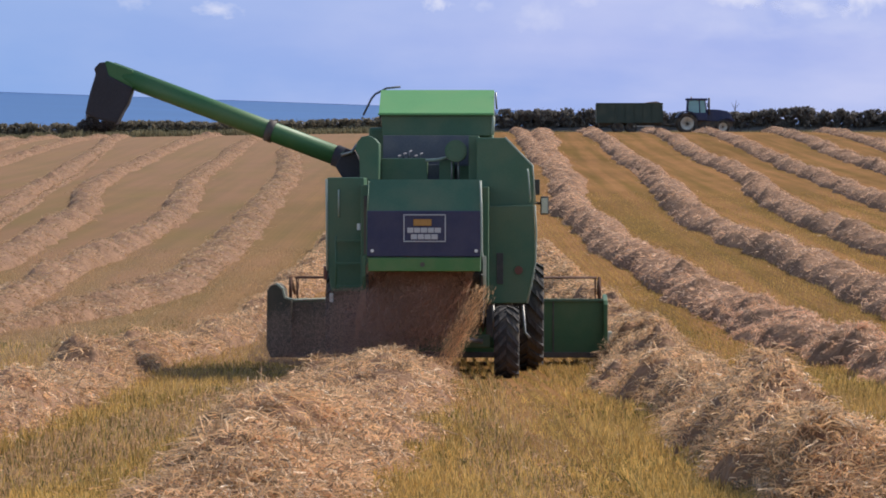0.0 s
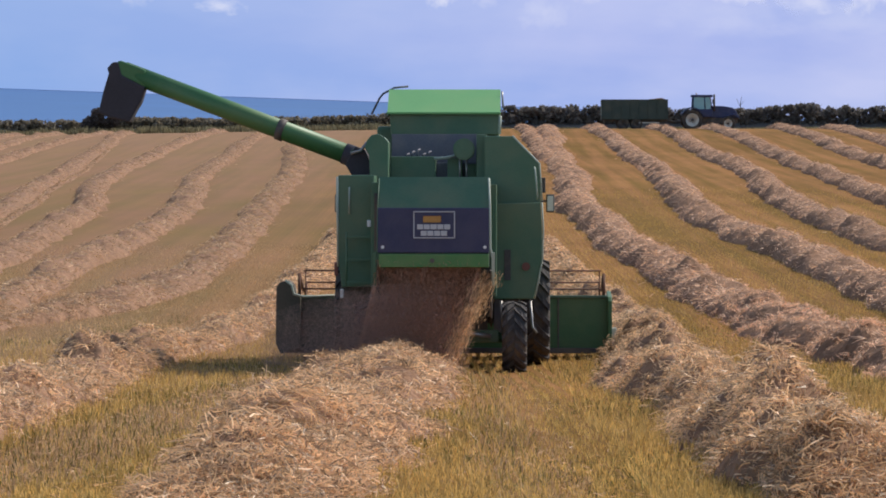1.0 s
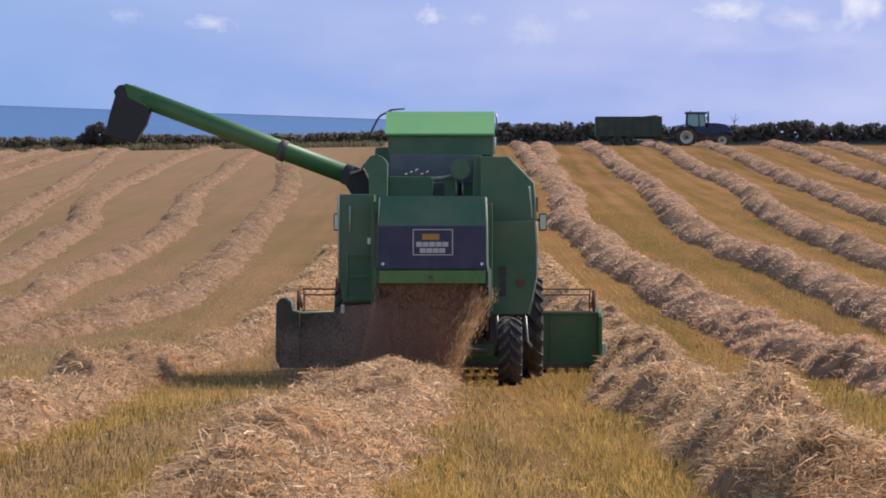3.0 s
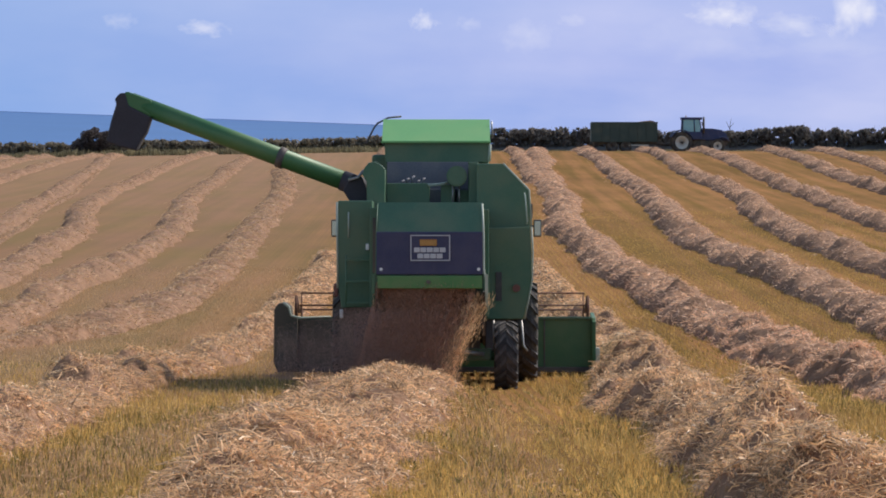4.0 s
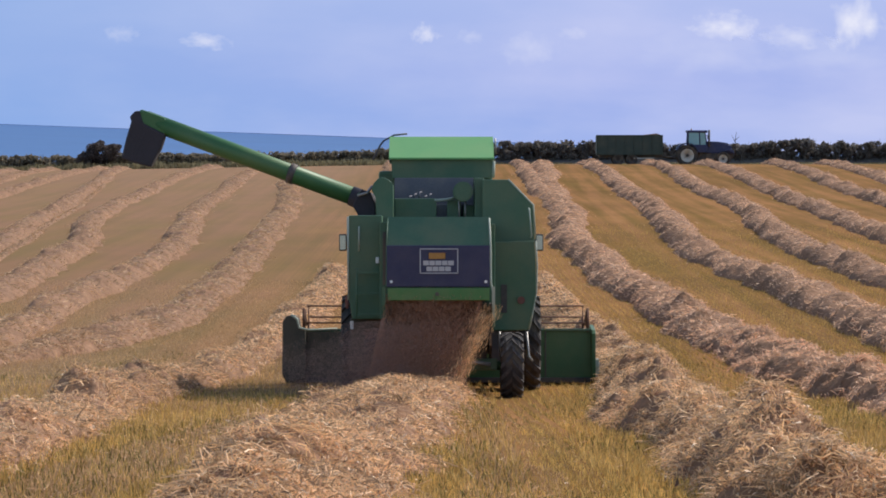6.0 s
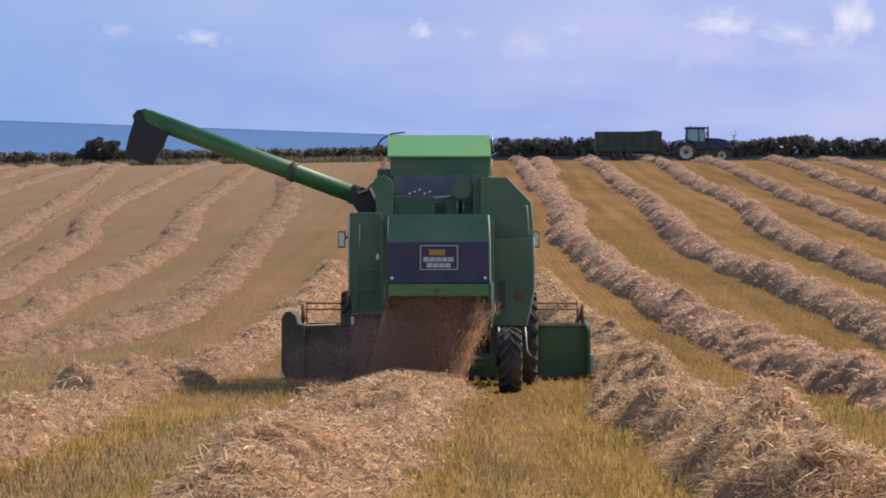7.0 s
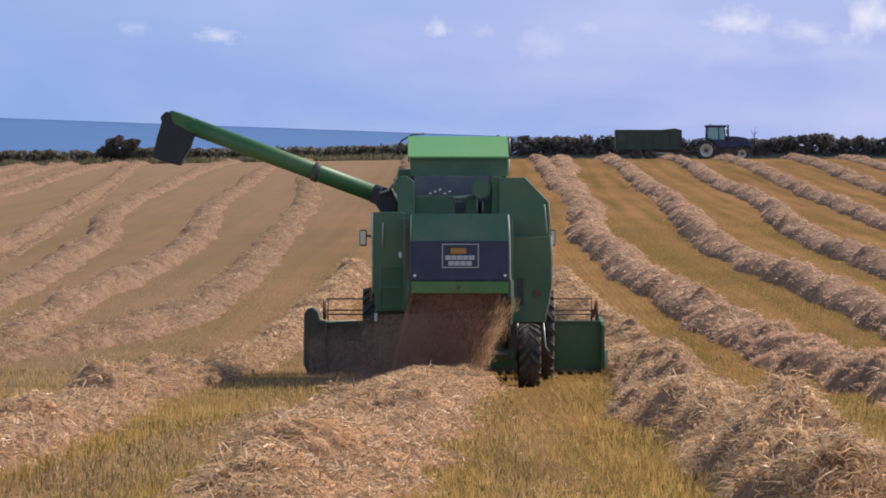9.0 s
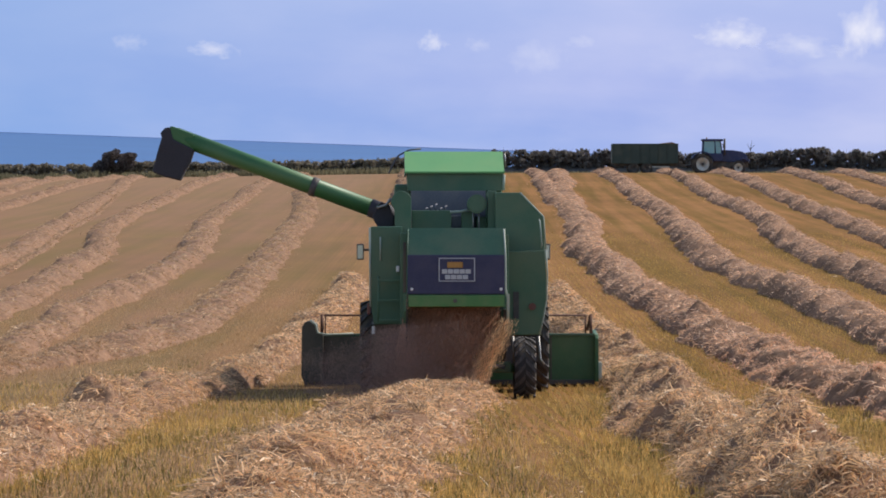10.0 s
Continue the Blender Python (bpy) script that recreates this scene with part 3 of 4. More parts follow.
def build_stubble():
    """Cut stalks standing in drill rows, with green regrowth between them."""
    rng = np.random.default_rng(77)
    for name, n, lo, hi, material, ln, wid, label in (
            ("stubble", 240000, 23.8, 165, STUBBLE, 0.12, 0.0085, "short golden barley stubble standing in drill rows"),
            ("stubble", 290000, 23.8, 110, STUBBLE_TAN, 0.09, 0.008, "bleached stubble, toned tan for dust haze on the west side"),
            ("undergrowth", 42000, 23, 75, GREENERY, 0.10, 0.010, "low green regrowth among the stubble"),
            ("litter", 3000, 25, 80, STRAW, 0.13, 0.007, "loose straws and chaff littered over the stubble")):
        y = lo + (hi - lo) * rng.uniform(0, 1, n) ** (1.5 if name == "undergrowth" else 2.2)
        x = rng.uniform(-1, 1, n) * (0.6 + y * 0.122)
        row = np.round((x + 0.018 * y) / 0.165) * 0.165 - 0.018 * y + rng.normal(0, 0.011, n) + 0.03 * (vnoise(y * 0.8, y * 0, 4) - 0.5)
        x = np.where(rng.uniform(0, 1, n) < np.where(x < -0.6, 0.2, np.interp(y, (38, 46), (0.35, 0.92))), row, x)
        strip = np.abs(x - 0.55 - 0.1 * np.sin(y)) < 0.42 * (0.4 + fbm(x * 1.3, y * 0.4, 35))
        bleached = strip & (rng.uniform(0, 1, n) < 0.7) | (np.abs(x + 2.9 - 0.065 * (y - 32)) < 0.55 * (0.5 + fbm(x * 1.1, y * 0.5, 33)))     # straw strewn beside the mound
        if name == "undergrowth":
            keep = fbm(x * 0.6, y * 0.18, 21) > 0.52
            x, y = x[keep], y[keep]
        elif name == "litter":
            x = (rng.uniform(0, 1, n) ** 1.5 * 2 - 1) * (0.6 + y * 0.122)
            portion = rng.uniform(0, 1, n) < 0.35
            x, y = np.where(portion, rng.normal(-2.0, 0.55, n), x), np.where(portion, rng.uniform(26, 46, n), y)
        elif name == "stubble":
            pale = ((x < rng.normal(-1.8, 0.9, n)) & (y > rng.normal(58, 8, n))) | (bleached & (y < 50) & (rng.uniform(0, 1, n) < 0.8))
            keep = pale == (material is STUBBLE_TAN)
            x, y = x[keep], y[keep]
        m = len(x)
        d = rng.normal(0, 0.32, (m, 3))
        d[:, 2] = 0.06 if name == "litter" else 1
        worn = np.interp(y, (45, 60, 110), (1.0, 0.8, 0.6)) * np.where((np.abs(x - 1.0) < 0.3) & (y < 58), 0.45, 1.0) * (0.65 + 0.7 * fbm(x * 0.9, y * 0.35, 12))
        P = np.stack([x, y, ground_z(y, x) + (0.05 if name == "litter" else -0.01)], 1)
        ob = new(name, blades(name, P, d, ln * rng.uniform(0.5, 1.25, m) * worn, np.full(m, wid), material, rng))
        ob.matrix_world = TILT
        tagged(ob, label, "stubble", kind="stuff")


build_stubble()


# ---- hedge on the far side ----
def leaf_cloud(rng, centres, radii, n, size, flat=0.75):
    """Small leaf faces scattered through blobs, with an uneven outline."""
    k = rng.integers(0, len(centres), n)
    v = rng.normal(size=(n, 3))
    v /= np.linalg.norm(v, axis=1)[:, None]
    r = rng.uniform(0.45, 1.08, n) ** 0.6
    P = centres[k] + v * (radii[k] * r)[:, None] * (1, 1, flat)
    a = rng.normal(size=(n, 3))
    a /= np.linalg.norm(a, axis=1)[:, None]
    b = np.cross(a, rng.normal(size=(n, 3)))
    b /= np.linalg.norm(b, axis=1)[:, None]
    s = (size * rng.uniform(0.5, 1.3, n))[:, None]
    V = np.stack([P - a * s, P + b * s * 0.6, P + a * s, P - b * s * 0.6], 1)
    return V.reshape(-1, 3), np.arange(n * 4).reshape(n, 4)


def build_hedge(x0, x1, y, height, seed, material, label, verge):
    rng = np.random.default_rng(seed)
    thing = new("hedge")
    thing.matrix_world = TILT
    tagged(thing, label, "hedge")
    n = int((x1 - x0) * 34)
    cx = rng.uniform(x0, x1, n)
    h = height * (0.74 + 0.26 * fbm(cx * 0.16, cx * 0 + seed, seed, 4) + 0.14 * vnoise(cx * 0.9, cx * 0, seed + 2))
    rad = rng.uniform(0.16, 0.38, n)
    cz = ground_z(np.full(n, y), cx) + rng.uniform(0.05, 1, n) ** 0.85 * (h - rad * 0.6)
    C = np.stack([cx, y + rng.uniform(-0.8, 0.8, n), cz], 1)
    V, F = leaf_cloud(rng, C, rad, n * 34, 0.17, 0.8)
    link("foliage", mesh_from("foliage", V, F, material), thing, kind="stuff")
    m = int((x1 - x0) * 16)
    tx = rng.uniform(x0, x1, m)
    th = height * (0.75 + 0.45 * fbm(tx * 0.16, tx * 0 + seed, seed, 4))
    P = np.stack([tx, y + rng.uniform(-0.8, 0.8, m), ground_z(np.full(m, y), tx) + 0.1], 1)
    d = rng.normal(0, 0.3, (m, 3))
    d[:, 2] = 1
    link("twig", blades("twig", P, d, th * rng.uniform(0.5, 1.05, m), np.full(m, 0.035), HEDGE_TWIG, rng, 0.06), thing, kind="stuff")
    bank = np.linspace(x0 - 1, x1 + 1, 120)
    U = np.linspace(-1.4, 1.4, 9)
    B, S = np.meshgrid(bank, U)
    Z = ground_z(y + S, B) + 0.36 * height * np.clip(1 - (S / 1.4) ** 2, 0, 1) ** 0.6 * (0.6 + 0.7 * fbm(B * 0.3, S, seed)) - 0.05
    link("bank", grid_mesh("bank", B, y + S, Z, material), thing, "overgrown earth bank under the hedge")
    # rough uncut grass along its foot
    g = int((x1 - x0) * 150)
    gx = rng.uniform(x0, x1, g)
    gy = y - rng.uniform(1.0, 4.5, g)
    P = np.stack([gx, gy, ground_z(gy, gx) - 0.02], 1)
    d = rng.normal(0, 0.35, (g, 3))
    d[:, 2] = 1
    gl = verge * rng.uniform(0.5, 1.2, g) * (0.5 + fbm(gx * 0.5, gy * 0.4, seed + 4))
    link("verge_grass", blades("verge_grass", P, d, gl, np.full(g, 0.08), VERGE, rng, 0.05), thing, "dry olive grass at the hedge foot", kind="stuff")


build_hedge(-52, 3, 346, 1.55, 5, HAZED_SCRUB, "low scrubby dark hedge along the field's far edge", 0.62)
build_hedge(3, 54, 346, 2.15, 6, HEDGE_LEAF, "taller dense dark hedge behind the tractor and trailer", 0.25)


def build_sapling(x, y):
    t = new("sapling")
    t.matrix_world = TILT
    tagged(t, "thin bare forked sapling standing up out of the hedge", "sapling")
    z = float(ground_z(y, x))
    trunk = tubepart("trunk", [(x, y, z), (x + 0.03, y, z + 1.6), (x, y, z + 2.35)], 0.05, HEDGE_TWIG, t, "", 6, 0.025)
    for p in (((x + 0.02, y, z + 2.0), (x - 0.32, y, z + 2.72)), ((x, y, z + 2.3), (x + 0.12, y, z + 2.95)), ((x, y, z + 2.2), (x + 0.38, y, z + 2.62))):
        tubepart("branch", p, 0.03, HEDGE_TWIG, trunk, "", 5, 0.012)


build_sapling(25.9, 345)


def build_bush(x, y):
    rng = np.random.default_rng(31)
    thing = new("bush")
    thing.matrix_world = TILT
    tagged(thing, "rounded dark wind-shaped bush standing out of the hedge", "bush")
    z = float(ground_z(y, x))
    n = 46
    v = rng.normal(size=(n, 3))
    v /= np.linalg.norm(v, axis=1)[:, None]
    C = np.array((x, y, z + 1.75)) + v * rng.uniform(0.2, 1, n)[:, None] ** 0.5 * (1.35, 1.0, 0.95)
    C[:14] = np.array((x - 1.3, y, z + 1.05)) + (C[:14] - np.array((x, y, z + 1.75))) * (0.7, 0.9, 0.6)
    V, F = leaf_cloud(rng, C, rng.uniform(0.3, 0.6, n), 9000, 0.10)
    link("crown", mesh_from("crown", V, F, BUSH_LEAF), thing, kind="stuff")
    bm = bmesh.new()
    tube(bm, [(x, y, z - 0.1), (x + 0.1, y, z + 0.7), (x - 0.05, y, z + 1.4)], 0.12, 8, 0.05)
    for a in range(5):
        q = 2 * math.pi * a / 5
        tube(bm, [(x + 0.08, y, z + 0.7), (x + 0.5 * math.cos(q), y + 0.5 * math.sin(q), z + 1.3), (x + 0.9 * math.cos(q), y + 0.8 * math.sin(q), z + 1.8)], 0.05, 6, 0.015)
    part("trunk", bm, HEDGE_TWIG, thing)


build_bush(-30.05, 344.5)


# ---- wheels ----
def tyre_mesh(radius, width, lugs, lug_h, rim_r):
    """A farm tyre with a rounded carcass and slanting chevron lugs."""
    w = width / 2
    r = radius - lug_h
    bm = bmesh.new()
    lathe_x(bm, [(-w * 0.72, rim_r), (-w * 0.98, rim_r + (r - rim_r) * 0.35), (-w, rim_r + (r - rim_r) * 0.65), (-w * 0.86, r * 0.97), (-w * 0.45, r),
                 (w * 0.45, r), (w * 0.86, r * 0.97), (w, rim_r + (r - rim_r) * 0.65), (w * 0.98, rim_r + (r - rim_r) * 0.35), (w * 0.72, rim_r)], 48)
    return bm


def lug_mesh(radius, width, lugs, lug_h, side):
    """One slanting tread bar of a tyre half."""
    w = width / 2
    bm = bmesh.new()
    sweep, thick = 0.30 * 22 / lugs, 0.055 * 22 / lugs
    ring = []
    for u, rr in ((0.02, radius), (0.55, radius * 0.995), (0.98, radius * 0.955)):
        a = sweep * u
        for da in (-thick, thick):
            for dr in (0, -lug_h * 1.6):
                ring.append(bm.verts.new((side * u * w, (rr + dr) * math.cos(a + da), (rr + dr) * math.sin(a + da))))
    for s in (0, 4):
        q = ring[s:s + 8]
        for f in ((0, 2, 6, 4), (0, 4, 5, 1), (2, 3, 7, 6)):
            bm.faces.new([q[i] for i in f])
    bm.faces.new([ring[i] for i in (8, 10, 11, 9)])
    bm.faces.new([ring[i] for i in (0, 1, 3, 2)])
    bmesh.ops.recalc_face_normals(bm, faces=bm.faces[:])
    me = bpy.data.meshes.new("lug")
    bm.to_mesh(me)
    bm.free()
    me.materials.append(LUG_RUBBER)
    return me


def build_wheel(parent, x, y, radius, width, rim_material, lugs=20, rim_part=0.52, tread=True):
    """Wheel with its own axle, so that it can roll."""
    rim_r = radius * rim_part
    wheel = part("wheel", tyre_hub(rim_r, width), BLACK_METAL, parent)
    wheel.location = (x, y, radius - 0.035)
    part("tyre", tyre_mesh(radius, width, lugs, radius * 0.05, rim_r), RUBBER, wheel, "black lugged rubber tyre")
    for side in (-1, 1) if tread else ():
        me = lug_mesh(radius, width, lugs, radius * 0.05, side)
        for k in range(lugs):
            lug = link("lug", me, wheel)
            lug.rotation_euler = (2 * math.pi * (k + (0.5 if side > 0 else 0)) / lugs, 0, 0)
    bm = bmesh.new()
    w = width / 2
    lathe_x(bm, [(-w * 0.74, rim_r * 0.99), (-w * 0.74, rim_r * 0.88), (-w * 0.3, rim_r * 0.8), (-w * 0.2, rim_r * 0.2), (w * 0.2, rim_r * 0.2), (w * 0.3, rim_r * 0.8), (w * 0.74, rim_r * 0.88), (w * 0.74, rim_r * 0.99)], 36)
    part("rim", bm, rim_material, wheel)
    return wheel


def tyre_hub(rim_r, width):
    bm = bmesh.new()
    lathe_x(bm, [(-width * 0.3, 0.01), (-width * 0.3, rim_r * 0.22), (width * 0.3, rim_r * 0.22), (width * 0.3, 0.01)], 20)
    for k in range(8):
        a = 2 * math.pi * k / 8
        c, s = math.cos(a) * rim_r * 0.34, math.sin(a) * rim_r * 0.34
        tube(bm, [(-width * 0.24, c, s), (width * 0.24, c, s)], rim_r * 0.04, 6)
    return bm


def nudge(ob, dx, dy, dz):
    """Shifts a part and its sub-parts on their thing."""
    for o in (ob, *ob.children_recursive):
        o.data.transform(Matrix.Translation((dx, dy, dz)))


# ---- combine harvester: x across, y ahead from the rear hood, z up from the ground ----
def build_harvester():
    h = new("combine_harvester")
    tagged(h, "green combine harvester seen from behind, unloading tube raised, dropping straw", "combine harvester")

    # rear hood with its dark panel
    bm = bmesh.new()
    prism(bm, ((0.02, 1.365), (0.0, 2.15), (0.22, 2.55), (1.6, 2.50), (1.6, 1.365)), "x", -0.70, 0.70)
    hood = part("rear_hood", bm, GREEN, h)
    for f in hood.data.polygons:
        f.use_smooth = False
    boxpart("panel", (-0.715, 0.705, -0.03, 0.02, 1.555, 2.145), DARK_PANEL, hood, "dark blue rear panel")
    boxpart("bumper", (-0.70, 0.70, -0.06, 0.02, 1.365, 1.54), BAR_GREEN, hood, "lighter green lower bar")
    for s in (-1, 1):
        # sunward strip coloured pale for its highlight, the other left green
        tubepart("trim_strip", [(s * 0.75, 0.0, 1.14), (s * 0.755, -0.02, 1.45), (s * 0.72, -0.02, 1.62), (s * 0.715, -0.02, 2.15), (s * 0.70, 0.17, 2.53)], 0.014 if s > 0 else 0.006,
                 SUNLIT_PALE_STEEL if s > 0 else GREEN, hood, "rolled edge, coloured pale for the sun on it" if s > 0 else "")
        bm = bmesh.new()
        prism(bm, ((-0.05, 1.56), (0.10, 1.56), (0.14, 1.15), (0.06, 1.12), (-0.02, 1.3)), "x", s * 0.735, s * 0.775)
        part("side_flap", bm, SUNLIT_PALE_STEEL if s > 0 else GREEN, hood)
        bm = bmesh.new()
        tube(bm, [(s * 0.65, -0.03, 1.63), (s * 0.65, -0.05, 1.63)], 0.022, 12)
        part("bolt", bm, CLEAR_LENS, hood)
    bm = bmesh.new()
    tube(bm, [(-0.02, -0.05, 1.455), (-0.02, -0.09, 1.455)], 0.03, 10)
    part("tow_eye", bm, BLACK_METAL, hood)

    # the emblem plate: frame, orange mark, two lines of plain bars
    plate = boxpart("emblem_plate", (-0.268, 0.262, -0.042, -0.03, 1.745, 2.10), DARK_PANEL, h, "dark emblem plate with pale lettering bars", 0.002)
    for n_, d in (("plate_edge", (-0.268, 0.262, -0.050, -0.042, 2.086, 2.10)), ("plate_edge", (-0.268, 0.262, -0.050, -0.042, 1.745, 1.759)),
                  ("plate_edge", (-0.268, -0.254, -0.050, -0.042, 1.762, 2.083)), ("plate_edge", (0.248, 0.262, -0.050, -0.042, 1.762, 2.083))):
        boxpart(n_, d, WHITE_PAINT, plate, "", 0.001)
    boxpart("emblem", (-0.145, 0.085, -0.050, -0.042, 1.952, 2.040), ORANGE_PAINT, plate, "orange block emblem", 0.012)
    for z0, z1, cells in ((1.862, 1.928, ((-0.22, -0.143), (-0.135, -0.06), (-0.052, 0.03), (0.038, 0.113), (0.121, 0.20))),
                          (1.778, 1.844, ((-0.175, -0.098), (-0.09, -0.013), (-0.005, 0.073), (0.081, 0.16)))):
        for a, b in cells:
            boxpart("lettering_bar", (a, b, -0.050, -0.042, z0, z1), WHITE_PAINT, plate, "", 0.004)

    # straw walker outlet under the hood
    bm = bmesh.new()
    box(bm, -0.70, 0.70, 0.9, 0.98, 0.45, 1.36)
    part("outlet_back", bm, BLACK_METAL, h, "dark opening where the straw falls out")
    for x in (-0.76, 0.73):
        bm = bmesh.new()
        prism(bm, ((0.05, 1.36), (0.9, 1.36), (0.95, 0.6), (0.35, 0.75)), "x", x, x + 0.03)
        part("outlet_cheek", bm, BLACK_METAL, h)

    # right side panelling
    bm = bmesh.new()
    prism(bm, ((0.775, 2.24), (1.44, 2.26), (1.46, 1.9), (1.455, 1.5), (1.40, 1.2), (1.34, 0.95), (0.80, 0.945)), "y", 1.8, 4.0, 0.015)
    side = part("side_panel", bm, GREEN, h)
    tubepart("trim_strip", [(1.355, 1.80, 0.95), (1.41, 1.80, 1.2), (1.465, 1.80, 1.5), (1.475, 1.80, 1.9), (1.455, 1.80, 2.26)], 0.012, SUNLIT_PALE_STEEL, side, "rolled edge, coloured pale for the sun on it")
    boxpart("slot", (0.945, 1.035, 1.785, 1.80, 1.205, 1.62), BLACK_METAL, side, "dark vertical hand slot", 0.003)
    bm = bmesh.new()
    tube(bm, [(1.24, 1.80, 1.39), (1.24, 1.76, 1.39)], 0.055, 16)
    part("reflector", bm, RED_LENS, side, "dull red round reflector")
    # left side panelling with its ladder
    bm = bmesh.new()
    prism(bm, ((-1.27, 2.62), (-0.79, 2.62), (-0.79, 1.13), (-1.22, 1.13), (-1.27, 1.5)), "y", 0.8, 3.9, 0.015)
    left = part("side_panel", bm, GREEN, h)
    tubepart("trim_strip", [(-1.27, 0.80, 1.4), (-1.28, 0.80, 2.6)], 0.016, SUNLIT_PALE_STEEL, left, "rolled edge, coloured pale for the sun on it")
    boxpart("tail_lamp", (-1.32, -1.27, 0.80, 0.87, 1.28, 1.46), RED_LENS, left, "red tail lamp")
    boxpart("work_lamp", (-1.25, -1.20, 0.95, 1.05, 0.98, 1.10), CLEAR_LENS, left, "small clear lamp")
    boxpart("hinge", (-0.88, -0.83, 0.74, 0.80, 1.93, 2.02), CLEAR_LENS, left)
    ladder = tubepart("ladder", [(-1.17, 0.62, 1.16), (-1.17, 0.66, 1.86)], 0.014, GREEN, h, "green ladder on the side panel")
    tubepart("rail", [(-0.83, 0.62, 1.16), (-0.83, 0.66, 1.86)], 0.014, GREEN, ladder)
    for k in range(3):
        z = 1.18 + k * 0.30
        boxpart("rung", (-1.17, -0.83, 0.58, 0.66, z, z + 0.03), GREEN, ladder, "", 0.004)

    boxpart("inner_panel", (-0.83, -0.66, 0.45, 2.2, 1.13, 2.52), GREEN, h)
    # thin dark strip stands in for the shade in the recess by the hood
    boxpart("panel_seam", (-0.80, -0.755, 0.438, 0.448, 1.62, 2.38), BLACK_METAL, h, "dark strip for the shaded gap beside the hood", 0.003)
    tubepart("lock_rod", [(-1.12, 0.79, 2.10), (-1.12, 0.785, 2.46)], 0.012, SUNLIT_PALE_STEEL, left, "thin pale upright rod")
    boxpart("inner_panel", (0.66, 0.83, 1.0, 2.4, 1.0, 2.5), GREEN, h)
    # chassis, axles and the lower dark workings
    boxpart("chassis", (-0.74, 0.78, 1.0, 5.0, 0.75, 2.5), BLACK_METAL, h)
    tubepart("rear_axle", [(-1.0, 0.9, 0.46), (1.05, 0.9, 0.46)], 0.07, GREEN, h, "green steering axle")
    boxpart("axle_beam", (0.15, 0.85, 0.80, 0.95, 0.40, 0.56), GREEN, h)
    tubepart("steering_rod", [(0.05, 0.7, 0.62), (0.45, 0.66, 0.52), (0.75, 0.68, 0.48)], 0.03, STEEL, h, "pale steering ram")
    boxpart("front_axle", (-1.2, 1.2, 4.0, 4.4, 0.55, 0.95), BLACK_METAL, h)
    tubepart("fender_stay", [(0.88, 0.85, 0.95), (0.90, 0.85, 0.50)], 0.016, STEEL, h)
    tubepart("fender_stay", [(1.27, 0.85, 0.95), (1.30, 0.85, 0.60), (1.36, 0.85, 0.52)], 0.016, STEEL, h)
    boxpart("left_gearing", (-1.25, -0.74, 1.2, 3.8, 0.35, 1.13), SHADED_DUSTY, h)
    boxpart("right_gearing", (0.80, 1.15, 1.9, 3.8, 0.45, 0.945), BLACK_METAL, h)

    # upper tank cheek on the right
    bm = bmesh.new()
    prism(bm, ((0.68, 3.16), (1.07, 3.16), (1.43, 2.78), (1.45, 2.26), (1.40, 2.0), (0.68, 2.0)), "y", 2.0, 4.6, 0.015)
    cheek = part("tank_cheek", bm, GREEN, h, "dark green sloping tank side")
    tubepart("trim_strip", [(1.06, 2.0, 3.165), (1.43, 2.0, 2.785), (1.465, 2.0, 2.28)], 0.012, SUNLIT_PALE_STEEL, cheek, "rolled edge, coloured pale for the sun on it")
    tubepart("grab_rail", [(1.36, 1.93, 2.74), (1.37, 1.9, 2.7), (1.40, 1.9, 2.34), (1.39, 1.95, 2.30)], 0.011, SUNLIT_PALE_STEEL, cheek)
    # grain tank and its raised lid
    bm = bmesh.new()
    prism(bm, ((-0.64, 3.18), (-0.66, 3.48), (0.90, 3.48), (0.88, 3.18)), "y", 3.0, 4.5, 0.01)
    tank = part("grain_tank", bm, GREEN, h)
    bm = bmesh.new()
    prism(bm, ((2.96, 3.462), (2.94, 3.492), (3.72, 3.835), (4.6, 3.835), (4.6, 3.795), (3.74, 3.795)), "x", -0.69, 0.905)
    lid = part("tank_lid", bm, LID_GREEN, h, "green sloping lid, sunlight put into its paler paint")
    for s, x in ((-1, -0.69), (1, 0.905)):
        bm = bmesh.new()
        prism(bm, ((2.98, 3.44), (3.72, 3.795), (4.6, 3.795), (4.6, 3.44)), "x", x, x - s * 0.02)
        part("lid_side", bm, GREEN, lid)
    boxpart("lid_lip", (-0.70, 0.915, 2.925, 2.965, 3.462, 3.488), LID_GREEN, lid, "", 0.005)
    tubepart("tank_rail", [(-0.95, 3.9, 3.48), (-0.83, 3.9, 3.72), (-0.78, 3.9, 3.78), (-0.62, 3.9, 3.865), (-0.42, 3.9, 3.885)], 0.015, BAY_GREY, tank, "thin bent grey hand rail")
    tubepart("tank_rail", [(0.93, 3.5, 3.80), (0.945, 3.5, 3.56)], 0.013, STEEL, tank)
    tubepart("trim_strip", [(0.895, 3.0, 3.19), (0.905, 2.98, 3.44)], 0.022, SUNLIT_PALE_STEEL, tank, "rolled edge, coloured pale for the sun on it")
    # engine bay
    boxpart("engine_recess", (-0.62, 0.56, 2.6, 2.66, 2.5, 3.18), BAY_GREY, h, "dark engine bay", 0.005)
    boxpart("bay_post", (0.56, 0.70, 2.2, 3.0, 2.55, 3.19), GREEN, h)
    boxpart("engine_cover", (-0.62, 0.0, 1.9, 2.4, 2.5, 2.86), GREEN, h)
    boxpart("engine_cover", (0.16, 0.36, 1.95, 2.3, 2.5, 2.84), GREEN, h)
    boxpart("engine_cover", (0.40, 0.56, 2.05, 2.3, 2.5, 2.76), GREEN, h)
